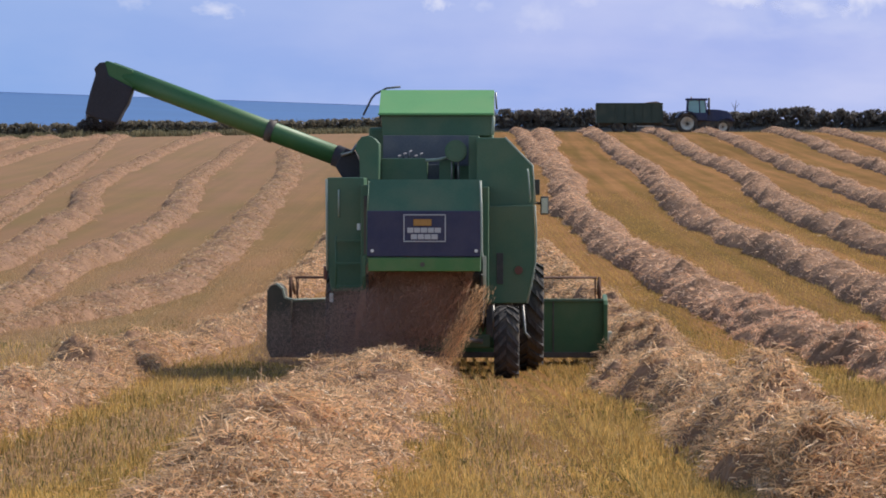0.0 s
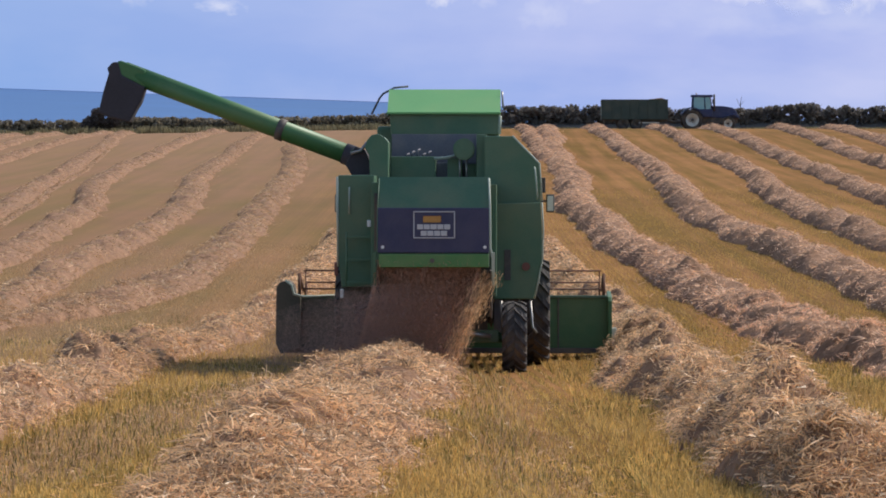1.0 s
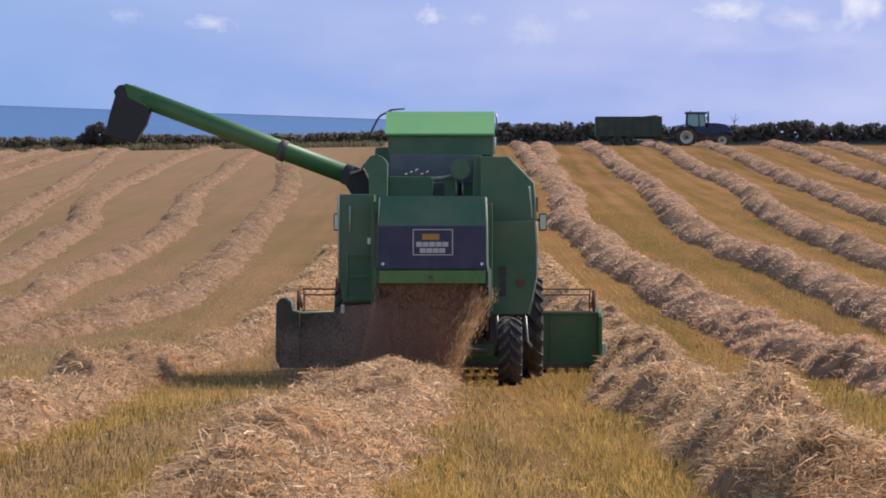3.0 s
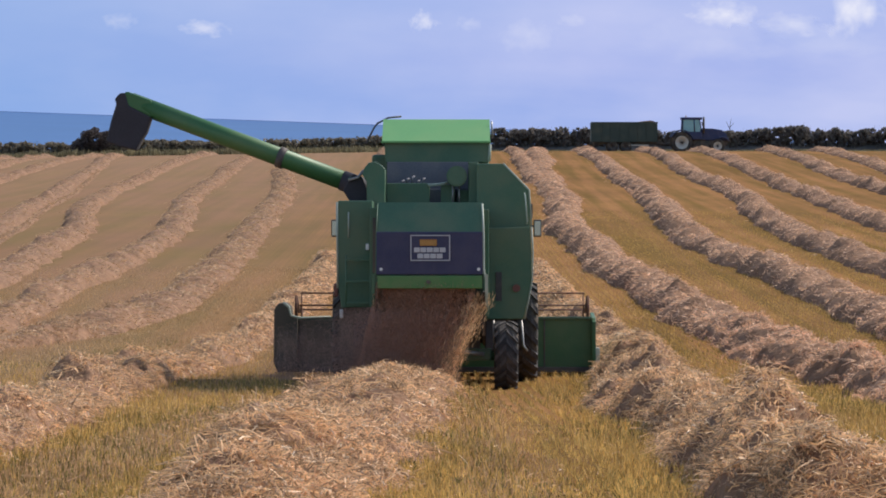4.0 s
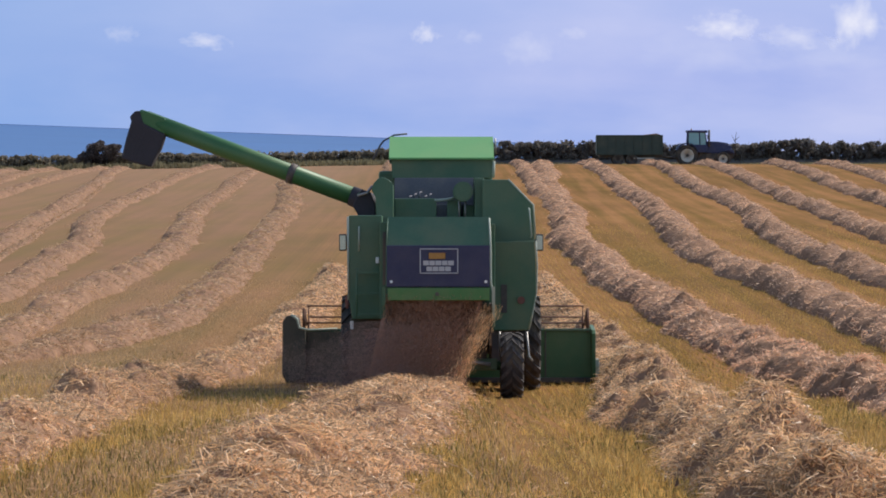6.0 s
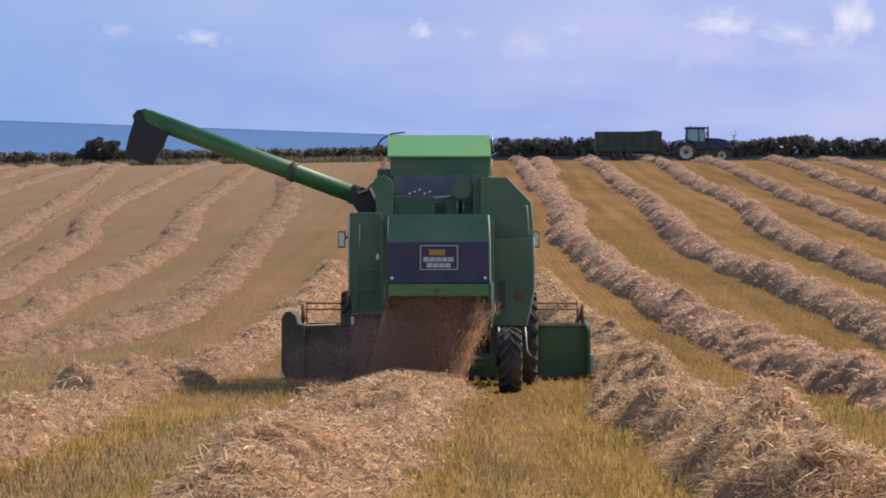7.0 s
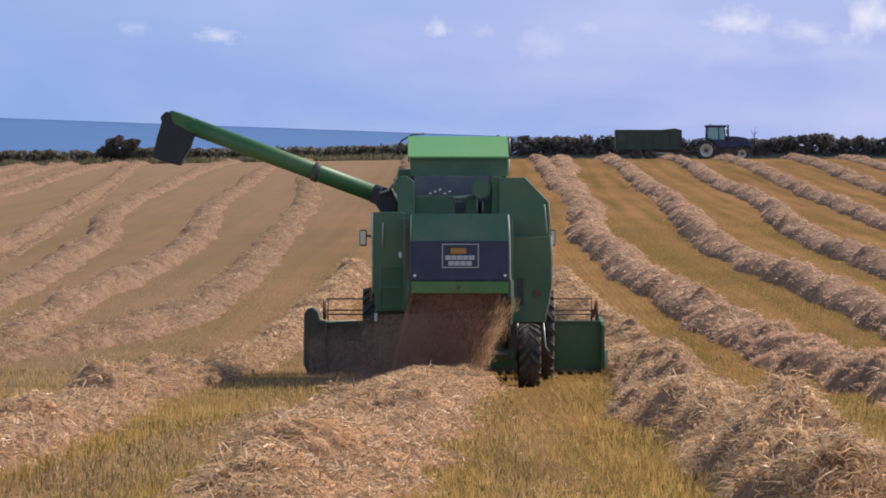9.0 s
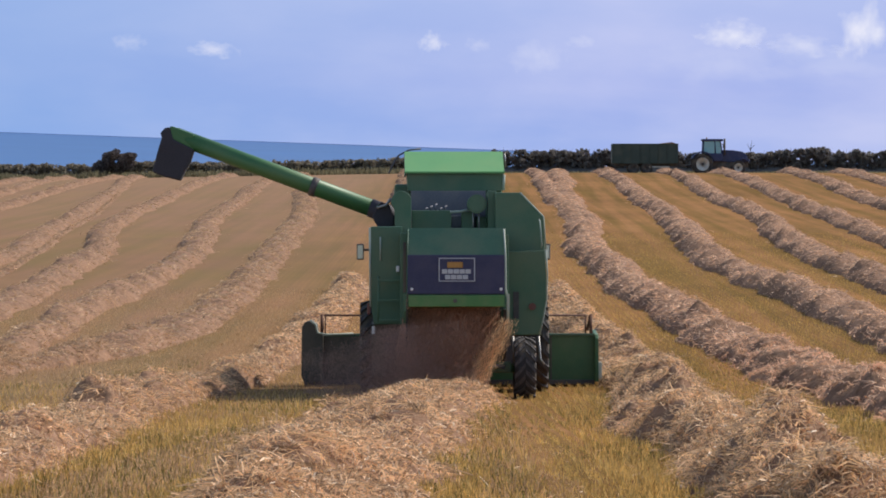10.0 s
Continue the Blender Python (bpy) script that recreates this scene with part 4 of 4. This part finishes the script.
    eng = boxpart("engine_block", (0.0, 0.56, 2.2, 2.58, 2.45, 2.78), BAY_GREY, h)
    for k in range(5):
        x = -0.40 + 0.075 * k
        tubepart("fuel_pipe", [(x, 1.98, 2.86), (x, 1.98, 2.89 + 0.03 * (k % 3)), (x + 0.03, 2.1, 2.90 + 0.03 * (k % 3))], 0.013, BAY_GREY, eng)
    tubepart("exhaust_pipe", [(-0.02, 1.88, 2.83), (0.14, 1.86, 2.84), (0.33, 1.86, 2.88)], 0.022, SUNLIT_PALE_STEEL, eng, "pale engine pipe")
    bm = bmesh.new()
    tube(bm, [(0.385, 1.80, 2.965), (0.385, 1.82, 2.965), (0.385, 2.3, 2.965)], 0.148, 32)
    f_ = part("air_filter", bm, GREEN, h, "round green air filter drum")
    bm = bmesh.new()
    tube(bm, [(0.385, 1.785, 2.965), (0.385, 1.80, 2.965)], 0.125, 32)
    part("filter_cap", bm, GREEN, f_)
    for x in (0.33, 0.42):
        tubepart("filter_leg", [(x, 1.92, 2.55), (x, 1.92, 2.84)], 0.014, STEEL, f_)
    # grain elevator column on the left
    bm = bmesh.new()
    prism(bm, [(-0.64, 2.5), (-0.64, 3.08), (-0.70, 3.15), (-0.78, 3.19), (-0.87, 3.17), (-0.93, 3.10), (-0.96, 3.0), (-0.90, 2.90), (-0.89, 2.5)], "y", 1.9, 2.6, 0.012)
    part("grain_elevator", bm, GREEN, h, "rounded green grain elevator head")

    # unloading tube, its elbow, collar and rubber spout
    a, b = Vector((-1.06, 2.8, 2.86)), Vector((-4.36, 3.3, 4.09))
    d = (b - a).normalized()
    t = tubepart("unloading_tube", [a, b], 0.135, TUBE_GREEN, h, "long bright green unloading auger tube", 24)
    tubepart("collar", [a + d * 1.12, a + d * 1.22], 0.155, BLACK_METAL, t, "dark clamp collar", 24)
    tubepart("elbow", [(-0.9, 2.7, 2.58), (-0.92, 2.72, 2.74), a - d * 0.05, a + d * 0.22], 0.15, BOOT, t, "dark pivot elbow", 20)
    boxpart("pivot_block", (-1.12, -0.74, 2.5, 2.95, 2.55, 2.74), BLACK_METAL, t)
    bm = bmesh.new()
    prism(bm, ((-1.13, 2.60), (-1.24, 2.78), (-1.10, 3.03), (-0.97, 2.98), (-0.90, 2.80), (-0.90, 2.60)), "y", 2.46, 2.55, 0.012)
    part("pivot_plate", bm, BOOT, t, "dark pivot bracket")
    tubepart("swing_ram", [(-1.16, 2.44, 2.93), (-1.02, 2.42, 2.97), (-0.94, 2.42, 3.08)], 0.022, STEEL, t, "grey swing ram")
    bm = bmesh.new()
    prism(bm, ((-1.18, 2.95), (-1.0, 2.72), (-0.93, 2.78), (-1.10, 3.02)), "y", 2.55, 2.62, 0.004)
    part("pivot_arm", bm, GREEN, t)
    # end cap: the tube bends over into the spout
    bm = bmesh.new()
    prism(bm, ((-4.05, 4.105), (-4.40, 4.236), (-4.45, 4.22), (-4.43, 4.02), (-4.04, 3.85)), "y", 3.14, 3.44, 0.03)
    part("end_cap", bm, TUBE_GREEN, t)
    bm = bmesh.new()
    prism(bm, ((-4.43, 4.215), (-4.51, 4.21), (-4.59, 4.12), (-4.56, 4.06), (-4.64, 3.80), (-4.71, 3.50), (-4.52, 3.43), (-4.27, 3.37), (-4.18, 3.55), (-4.12, 3.64), (-4.05, 3.86), (-4.38, 4.03)), "y", 3.12, 3.46, 0.03)
    part("spout", bm, BOOT, t, "black rubber discharge spout")

    # cab and mirrors, mostly hidden by the tank
    cab = boxpart("cab", (-0.85, 0.9, 4.65, 6.2, 1.9, 3.35), GREEN, h, "", 0.05)
    boxpart("cab_window", (-0.75, 0.8, 6.17, 6.22, 2.2, 3.2), GLASS_DARK, cab)
    for s, x in ((-1, -1.41), (1, 1.62)):
        mirror = boxpart("mirror", (x - 0.06, x + 0.06, 4.80, 4.87, 2.12, 2.38), BLACK_METAL, h, "black rear-view mirror", 0.02)
        tubepart("mirror_arm", [(s * 0.84, 4.84, 2.30), (x, 4.84, 2.28)], 0.018, BLACK_METAL, mirror)
        boxpart("mirror_glass", (x - 0.045, x + 0.045, 4.792, 4.80, 2.14, 2.36), MIRROR, mirror, "", 0.002)
    boxpart("marker_lamp", (1.47, 1.56, 5.0, 5.06, 2.40, 2.62), BLACK_METAL, cab)
    # feeder house
    bm = bmesh.new()
    prism(bm, ((4.4, 0.9), (4.4, 1.6), (6.3, 0.95), (6.3, 0.25)), "x", -0.65, 0.65, 0.01)
    part("feeder_house", bm, BLACK_METAL, h)

    # cutting table
    bm = bmesh.new()
    prism(bm, ((6.2, 0.10), (6.2, 0.885), (6.28, 0.90), (6.30, 0.16), (7.5, 0.08), (7.5, 0.04)), "x", -2.26, 2.50)
    head = part("cutting_table", bm, HEAD_GREEN, h, "wide green cutting header in front")
    boxpart("top_rail", (-2.26, 2.50, 6.16, 6.24, 0.86, 0.90), GREEN, head, "", 0.01)
    boxpart("bottom_beam", (-2.26, 2.50, 6.12, 6.28, 0.05, 0.13), BLACK_METAL, head, "", 0.01)
    # added cover, darkened for shade and dust over the header's left half
    boxpart("back_cover", (-2.0, -0.7, 6.14, 6.2, 0.13, 0.85), SHADED_DUSTY, head, "dusty cover, darkened for the shade on the header", 0.01)
    boxpart("panel_seam", (1.765, 1.785, 6.185, 6.20, 0.13, 0.86), BLACK_METAL, head, "", 0.002)
    bm = bmesh.new()
    prism(bm, ((6.05, 0.1), (6.05, 0.82), (6.12, 0.88), (7.0, 0.95), (8.2, 0.25), (8.2, 0.08)), "x", 2.50, 2.56, 0.01)
    part("end_divider", bm, HEAD_GREEN, head, "green crop divider")
    boxpart("chain_guard", (2.54, 2.63, 6.3, 6.5, 0.14, 0.42), RIM_WHITE, head, "pale drive guard")
    bm = bmesh.new()
    prism(bm, ((-2.37, 0.2), (-2.36, 1.02), (-2.30, 1.10), (-2.18, 1.12), (-2.10, 1.05), (-2.08, 0.92), (-2.0, 0.88), (-2.0, 0.12), (-2.30, 0.04)), "y", 6.02, 6.5, 0.02)
    part("end_divider", bm, SHADED_DUSTY, head, "dark drive cover at the end of the table")
    tubepart("hose", [(-2.22, 6.0, 1.12), (-2.13, 5.98, 1.05), (-2.10, 5.98, 0.92), (-1.95, 6.0, 0.88), (-1.5, 6.05, 0.90)], 0.018, SUNLIT_PALE_STEEL, head, "pale hydraulic hose")
    for x in (-2.03, 2.44):
        tubepart("reel_arm", [(x, 6.2, 0.85), (x, 6.25, 1.2), (x, 7.3, 0.95)], 0.025, RUST, head)
    reel = tubepart("reel", [(-2.0, 0, 0), (2.42, 0, 0)], 0.05, RUST, h, "rusty pick-up reel with tine bars")
    reel.location = (0, 7.1, 0.80)
    for k in range(6):
        q = 2 * math.pi * k / 6
        c, s = 0.45 * math.cos(q), 0.45 * math.sin(q)
        tubepart("reel_bar", [(-2.0, c, s), (2.42, c, s)], 0.013, RUST, reel, "", 8)
    bm = bmesh.new()
    tube(bm, [(0, 0, 0), (0, 0.45, 0)], 0.010, 6)
    first = part("reel_spoke", bm, RUST, reel)
    first.location.x = -1.98
    for x in (-1.98, -0.9, 0.2, 1.3, 2.40):
        for k in range(6):
            if (x, k) != (-1.98, 0):
                spoke = link("reel_spoke", first.data, reel)
                spoke.location.x, spoke.rotation_euler = x, (2 * math.pi * k / 6, 0, 0)

    # the tank and engine stand further forward than the panels round them
    for ob in h.children:
        name = ob.name.split(".")[0]
        if name in ("grain_tank", "tank_lid"):
            nudge(ob, 0, 1.1, 0.045)
        elif name in ("engine_block", "engine_cover", "engine_recess"):
            nudge(ob, 0, 0.6, 0.03)
        elif name == "air_filter":
            nudge(ob, 0, 0.35, 0.02)
        elif name in ("rear_hood", "emblem_plate"):
            for o in (ob, *ob.children_recursive):
                o.data.transform(Matrix.Translation((0, 0, 0.04)) @ Matrix.Diagonal((1.03, 1, 1, 1)))
    # everything ahead of the hood sits a little to one side of the hood's middle line
    for ob in h.children:
        if ob is not reel and len(ob.data.vertices):
            nudge(ob, -0.013 * sum(v.co.y for v in ob.data.vertices) / len(ob.data.vertices), 0, 0)
    reel.location.x = -0.09
    wheels = [(build_wheel(h, x - 0.013 * y, y, r, w, m, lugs), r) for x, y, r, w, m, lugs in (
        (1.37, 4.2, 0.75, 0.46, GREEN, 19), (-1.19, 4.2, 0.75, 0.46, GREEN, 19),
        (1.06, 0.9, 0.49, 0.33, GREEN, 17), (-0.90, 0.9, 0.49, 0.33, GREEN, 17))]
    return h, wheels, reel


harvester, harvester_wheels, harvester_reel = build_harvester()


# ---- straw falling from the outlet, in sheaves that drop one after another ----
def build_falling(seed, n):
    """One sheaf of the falling curtain: straw ends and chaff flakes."""
    rng = np.random.default_rng(seed)
    z = rng.uniform(-0.58, 0.58, n)
    x = np.clip(rng.normal(-0.03, 0.38, n), -0.66, 0.66) - 0.22 * (0.58 - z)
    y = np.clip(rng.normal(0, 0.12, n), -0.2, 0.2)
    d = rng.normal(size=(n, 3))
    d[:, 2] *= 2.2
    L, W = rng.uniform(0.015, 0.06, n), rng.uniform(0.003, 0.008, n)
    ob = new("falling_straw", blades("falling_straw", np.stack([x, y, z], 1), d, L, W, CHAFF, rng))
    return tagged(ob, "brown chaff and straw tumbling out of the harvester", "falling straw", "falling straw", kind="stuff")


falling = [build_falling(200 + i, 14000) for i in range(5)]


def build_dust(seed, n):
    """One drifting cloud of chaff dust, thick by the outlet and thin towards its rim."""
    rng = np.random.default_rng(seed)
    x = np.where(rng.uniform(0, 1, n) < 0.5, np.clip(rng.normal(-0.85, 0.3, n), -1.6, 0.1), 0.3 - 2.5 * rng.uniform(0, 1, n))
    z = 0.08 + rng.uniform(0, 1, n) ** 1.7 * np.interp(x, (-2.2, -1.3, 0.35), (0.62, 1.0, 1.12))
    y = rng.uniform(-0.55, 0.25, n) + 1.2 * np.clip(-x - 1.35, 0, 1)
    keep = fbm(x * 1.6 + seed, z * 1.9, seed) > rng.uniform(0.22, 0.60, n)
    P = np.stack([x, y, z], 1)[keep]
    m = len(P)
    ob = new("dust", blades("dust", P, rng.normal(size=(m, 3)), rng.uniform(0.004, 0.008, m), rng.uniform(0.004, 0.008, m), DUST_GRAIN, rng))
    return tagged(ob, "brown dust hanging beside the falling straw", "dust", "dust clouds", kind="stuff")


dusts = [build_dust(230 + i, 52000) for i in range(3)]


def build_stream(seed, n):
    """A thin slanting stream of straw that slips out past the hood's edge into the sun."""
    rng = np.random.default_rng(seed)
    k = rng.uniform(-1, 1, n)
    P = np.stack([k * 0.11 + rng.normal(0, 0.075, n), rng.normal(0, 0.05, n), k * 0.27], 1)
    d = np.stack([np.full(n, 0.4), np.zeros(n), np.ones(n)], 1) + rng.normal(0, 0.22, (n, 3))
    ob = new("falling_straw", blades("falling_straw", P, d, rng.uniform(0.02, 0.08, n), rng.uniform(0.003, 0.007, n), STRAW, rng))
    return tagged(ob, "sunlit straw slipping from the hood's edge", "falling straw", "falling straw", kind="stuff")


streams = [build_stream(250 + i, 1100) for i in range(4)]


# ---- tractor and trailer on the ridge ----
def build_tractor(x, y):
    t = new("tractor")
    t.matrix_world = TILT @ pose(x, y, float(ground_z(y)) - 0.06, 0, 0, -90)
    tagged(t, "dark blue tractor with pale rims parked on the ridge", "tractor")
    bm = bmesh.new()
    prism(bm, ((0.65, 1.05), (0.65, 2.02), (1.6, 2.0), (2.35, 1.88), (2.72, 1.55), (2.78, 1.0)), "x", -0.42, 0.42, 0.06)
    part("bonnet", bm, TRACTOR_BLUE, t)
    bm = bmesh.new()
    prism(bm, ((1.6, 1.12), (2.5, 1.38), (2.85, 1.25), (2.9, 0.95), (2.75, 1.10), (2.4, 1.26)), "x", 0.5, 0.95, 0.02)
    part("front_mudguard", bm, TRACTOR_BLUE, t)
    boxpart("grille", (-0.36, 0.36, 2.82, 2.93, 0.95, 1.3), BLACK_METAL, t, "", 0.03)
    boxpart("chassis", (-0.35, 0.35, -1.2, 2.8, 0.6, 1.15), BLACK_METAL, t)
    cab = boxpart("cab", (-0.8, 0.8, -0.95, 0.7, 1.1, 1.75), TRACTOR_BLUE, t, "", 0.05)
    boxpart("roof", (-0.82, 0.82, -1.0, 0.72, 2.72, 2.92), TRACTOR_BLUE, cab, "", 0.07)
    for sx in (-0.76, 0.76):
        for p0, p1 in (((-0.9, 1.7), (-0.85, 2.75)), ((0.1, 1.7), (0.05, 2.75)), ((0.68, 1.7), (0.5, 2.75))):
            tubepart("pillar", [(sx, p0[0], p0[1]), (sx, p1[0], p1[1])], 0.045, TRACTOR_BLUE, cab, "", 8)
    boxpart("window", (0.735, 0.745, -0.85, 0.55, 1.75, 2.72), GLASS_DARK, cab, "", 0.002)
    boxpart("window", (-0.745, -0.735, -0.85, 0.55, 1.75, 2.72), GLASS_DARK, cab, "", 0.002)
    boxpart("seat", (-0.25, 0.25, -0.6, -0.1, 1.75, 2.25), BLACK_METAL, cab, "", 0.08)
    tubepart("exhaust", [(0.6, 0.85, 1.6), (0.6, 0.85, 2.95)], 0.085, BLACK_METAL, t)
    for sx in (-1, 1):
        bm = bmesh.new()
        prism(bm, [(-0.95 + 1.0 * math.cos(a), 0.9 + 1.0 * math.sin(a)) for a in np.linspace(2.7, 0.4, 9)] + [(-0.95 + 0.92 * math.cos(a), 0.9 + 0.92 * math.sin(a)) for a in np.linspace(0.4, 2.7, 9)], "x", sx * 0.6, sx * 1.15)
        part("mudguard", bm, TRACTOR_BLUE, t)
        build_wheel(t, sx * 0.85, -0.95, 0.90, 0.52, RIM_WHITE, 20, 0.60, False)
        build_wheel(t, sx * 0.80, 1.97, 0.62, 0.40, RIM_WHITE, 17, 0.56, False)
    tubepart("mirror_arm", [(0.8, 0.6, 2.5), (1.15, 0.7, 2.5)], 0.025, BLACK_METAL, cab)
    boxpart("mirror", (1.1, 1.2, 0.66, 0.72, 2.2, 2.5), BLACK_METAL, cab)
    tubepart("beacon", [(0.5, -0.6, 2.9), (0.5, -0.6, 3.05)], 0.05, ORANGE_PAINT, cab)
    return t


def build_trailer(x, y):
    t = new("farm_trailer")
    t.matrix_world = TILT @ pose(x, y, float(ground_z(y)), 0, 0, -90)
    tagged(t, "dark green grain trailer hitched behind the tractor", "trailer")
    box_ = boxpart("body", (-1.15, 1.15, -2.7, 2.7, 0.85, 0.97), TRAILER_GREEN, t)
    for d in ((1.08, 1.15, -2.7, 2.7, 0.97, 2.42), (-1.15, -1.08, -2.7, 2.7, 0.97, 2.42), (-1.08, 1.08, -2.7, -2.63, 0.97, 2.42), (-1.08, 1.08, 2.63, 2.7, 0.97, 2.42)):
        boxpart("side_board", d, TRAILER_GREEN, box_, "", 0.01)
    for k in range(8):
        y0 = -2.6 + k * 0.73
        boxpart("stake", (1.15, 1.20, y0, y0 + 0.07, 0.90, 2.40), TRAILER_GREEN, box_, "", 0.005)
    boxpart("top_rim", (1.06, 1.19, -2.72, 2.72, 2.42, 2.48), TRAILER_GREEN, box_, "", 0.01)
    bm = bmesh.new()
    prism(bm, ((-2.6, 2.2), (2.6, 2.2), (2.6, 2.46), (2.2, 2.60), (1.5, 2.52), (0.7, 2.42), (-2.6, 2.40)), "x", -1.05, 1.05)
    part("grain_load", bm, GRAIN, box_, "heap of barley grain")
    boxpart("frame", (-0.45, 0.45, -2.5, 2.7, 0.62, 0.85), BLACK_METAL, t)
    tubepart("drawbar", [(0, 2.6, 0.7), (0, 4.2, 0.62)], 0.08, BLACK_METAL, t)
    boxpart("mudflap", (0.7, 1.1, 0.35, 2.0, 0.55, 0.62), RIM_WHITE, t, "pale side guard rail")
    for sx in (-1, 1):
        for yy in (-0.95, 0.15):
            build_wheel(t, sx * 0.95, yy, 0.50, 0.34, BLACK_METAL, 15, 0.5, False)
    return t


build_tractor(20.85, 318)
build_trailer(15.2, 318)


# ---- what moves ----
# seconds, across, heading
HARVESTER_X = ((0.0, -0.234, -1.30), (1.0, -0.18, -1.01), (2.0, -0.155, -0.82), (2.5, -0.14, -0.71), (4.0, -0.10, -0.42), (5.0, -0.07, -0.16),
               (5.5, -0.064, -0.03), (7.0, -0.042, 0.62), (8.0, -0.031, 0.82), (9.0, -0.022, 1.09), (10.0, -0.022, 1.20))


def harvester_pose(t):
    ts = [r[0] for r in HARVESTER_X]
    x, yaw = np.interp(t, ts, [r[1] for r in HARVESTER_X]), np.interp(t, ts, [r[2] for r in HARVESTER_X])
    y = 50 + SPEED * t
    z0, z1 = float(ground_z(y + 0.9)), float(ground_z(y + 4.2))
    pitch = math.atan2(z1 - z0, 3.3) + radians(float(np.interp(t, (0, 5, 10), (0.65, 0.0, -0.2))))   # it rocks on its tyres
    return TILT @ pose(x, y, z0 - 0.9 * math.tan(pitch), math.degrees(pitch), 0, yaw)


def motions():
    walk(harvester, [(k * 0.5, harvester_pose(k * 0.5)) for k in range(21)])
    for wheel, r in harvester_wheels:
        x, y, z = wheel.location
        walk(wheel, [(k * 0.5, pose(x, y, z, -math.degrees(SPEED * k * 0.5 / r), 0, 0)) for k in range(21)])
    x, y, z = harvester_reel.location
    walk(harvester_reel, [(k * 0.25, pose(x, y, z, -36 * k, 0, 0)) for k in range(41)])
    # each sheaf drops out of the hood onto the swath, then starts again inside the hood
    drop = 0.5
    for i, ob in enumerate(falling):
        rows, t = [], -drop * i / len(falling)
        while t < 10.0:
            for u in (0.0, 0.5, 0.9):
                s = t + u * drop
                if -1e-6 <= s <= 10.0:
                    m = harvester_pose(s)
                    rows.append((s, m @ pose(0.03 - 0.30 * u, 0.27 - 0.36 * u, 1.20 - 1.10 * (u / 0.9) ** 1.3)))
            t += drop
        if rows[0][0] > 0:
            rows.insert(0, (0.0, harvester_pose(0) @ pose(0, 0.4, 0.9 + 0.1 * i)))
        if rows[-1][0] < 10:
            rows.append((10.0, harvester_pose(10) @ pose(0, 0.4, 0.5 + 0.2 * i)))
        walk(ob, rows)
    for i, ob in enumerate(streams):
        rows, t = [], -drop * i / len(streams)
        while t < 10.0:
            for u in (0.0, 0.45, 0.9):
                s = t + u * drop
                if -1e-6 <= s <= 10.0:
                    rows.append((s, harvester_pose(s) @ pose(0.60 - 0.40 * u, 0.10 - 0.36 * min(1, u * 2), 1.04 - 0.80 * (u / 0.9) ** 1.2)))
            t += drop
        rows = [r for r in rows if r[0] > 0.01]
        rows.insert(0, (0.0, harvester_pose(0) @ pose(0.62 - 0.09 * i, -0.2, 0.92 - 0.17 * i)))
        if rows[-1][0] < 9.99:
            rows.append((10.0, harvester_pose(10) @ pose(0.62 - 0.09 * i, -0.2, 0.92 - 0.17 * i)))
        walk(ob, rows)
    # the dust swirls beside the machine
    for i, ob in enumerate(dusts):
        walk(ob, [(k * 0.5, harvester_pose(k * 0.5) @ pose(0.16 * math.sin(k * 0.9 + 2.1 * i), 0.1 * math.cos(k * 0.7 + i), 0.05 * math.sin(k * 1.3 + i), 0, 3 * math.sin(k * 0.8 + i), 0)) for k in range(21)])
    # each length of straw comes to rest once the hood has passed over it
    for ob, x, y in heaps:
        rest, t = TILT @ pose(x, y, float(ground_z(y)), math.degrees(math.atan(float(ground_z(y + 0.5) - ground_z(y - 0.5)))), 0, 0), (y - 50.3) / SPEED
        low = TILT @ Matrix.Translation((0, 0, -0.75)) @ TILT.inverted() @ rest
        rows = [(0.0, low)] if t - 0.7 > 0.05 else [(0.0, rest)]
        if len(rows) == 1 and t - 0.7 > 0.05:
            rows += [(t - 0.7, low)]
            rows += [(t + 0.5, rest)] if t + 0.5 < 9.9 else []
        rows.append((10.0, rest if t + 0.5 < 10 else low))
        walk(ob, rows)
    for ob, p in clouds:
        walk(ob, [(0.0, Matrix.Translation(p)), (5.0, Matrix.Translation(p + Vector((-12, 0, 0)))), (10.0, Matrix.Translation(p + Vector((-24, 0, 0))))])


motions()
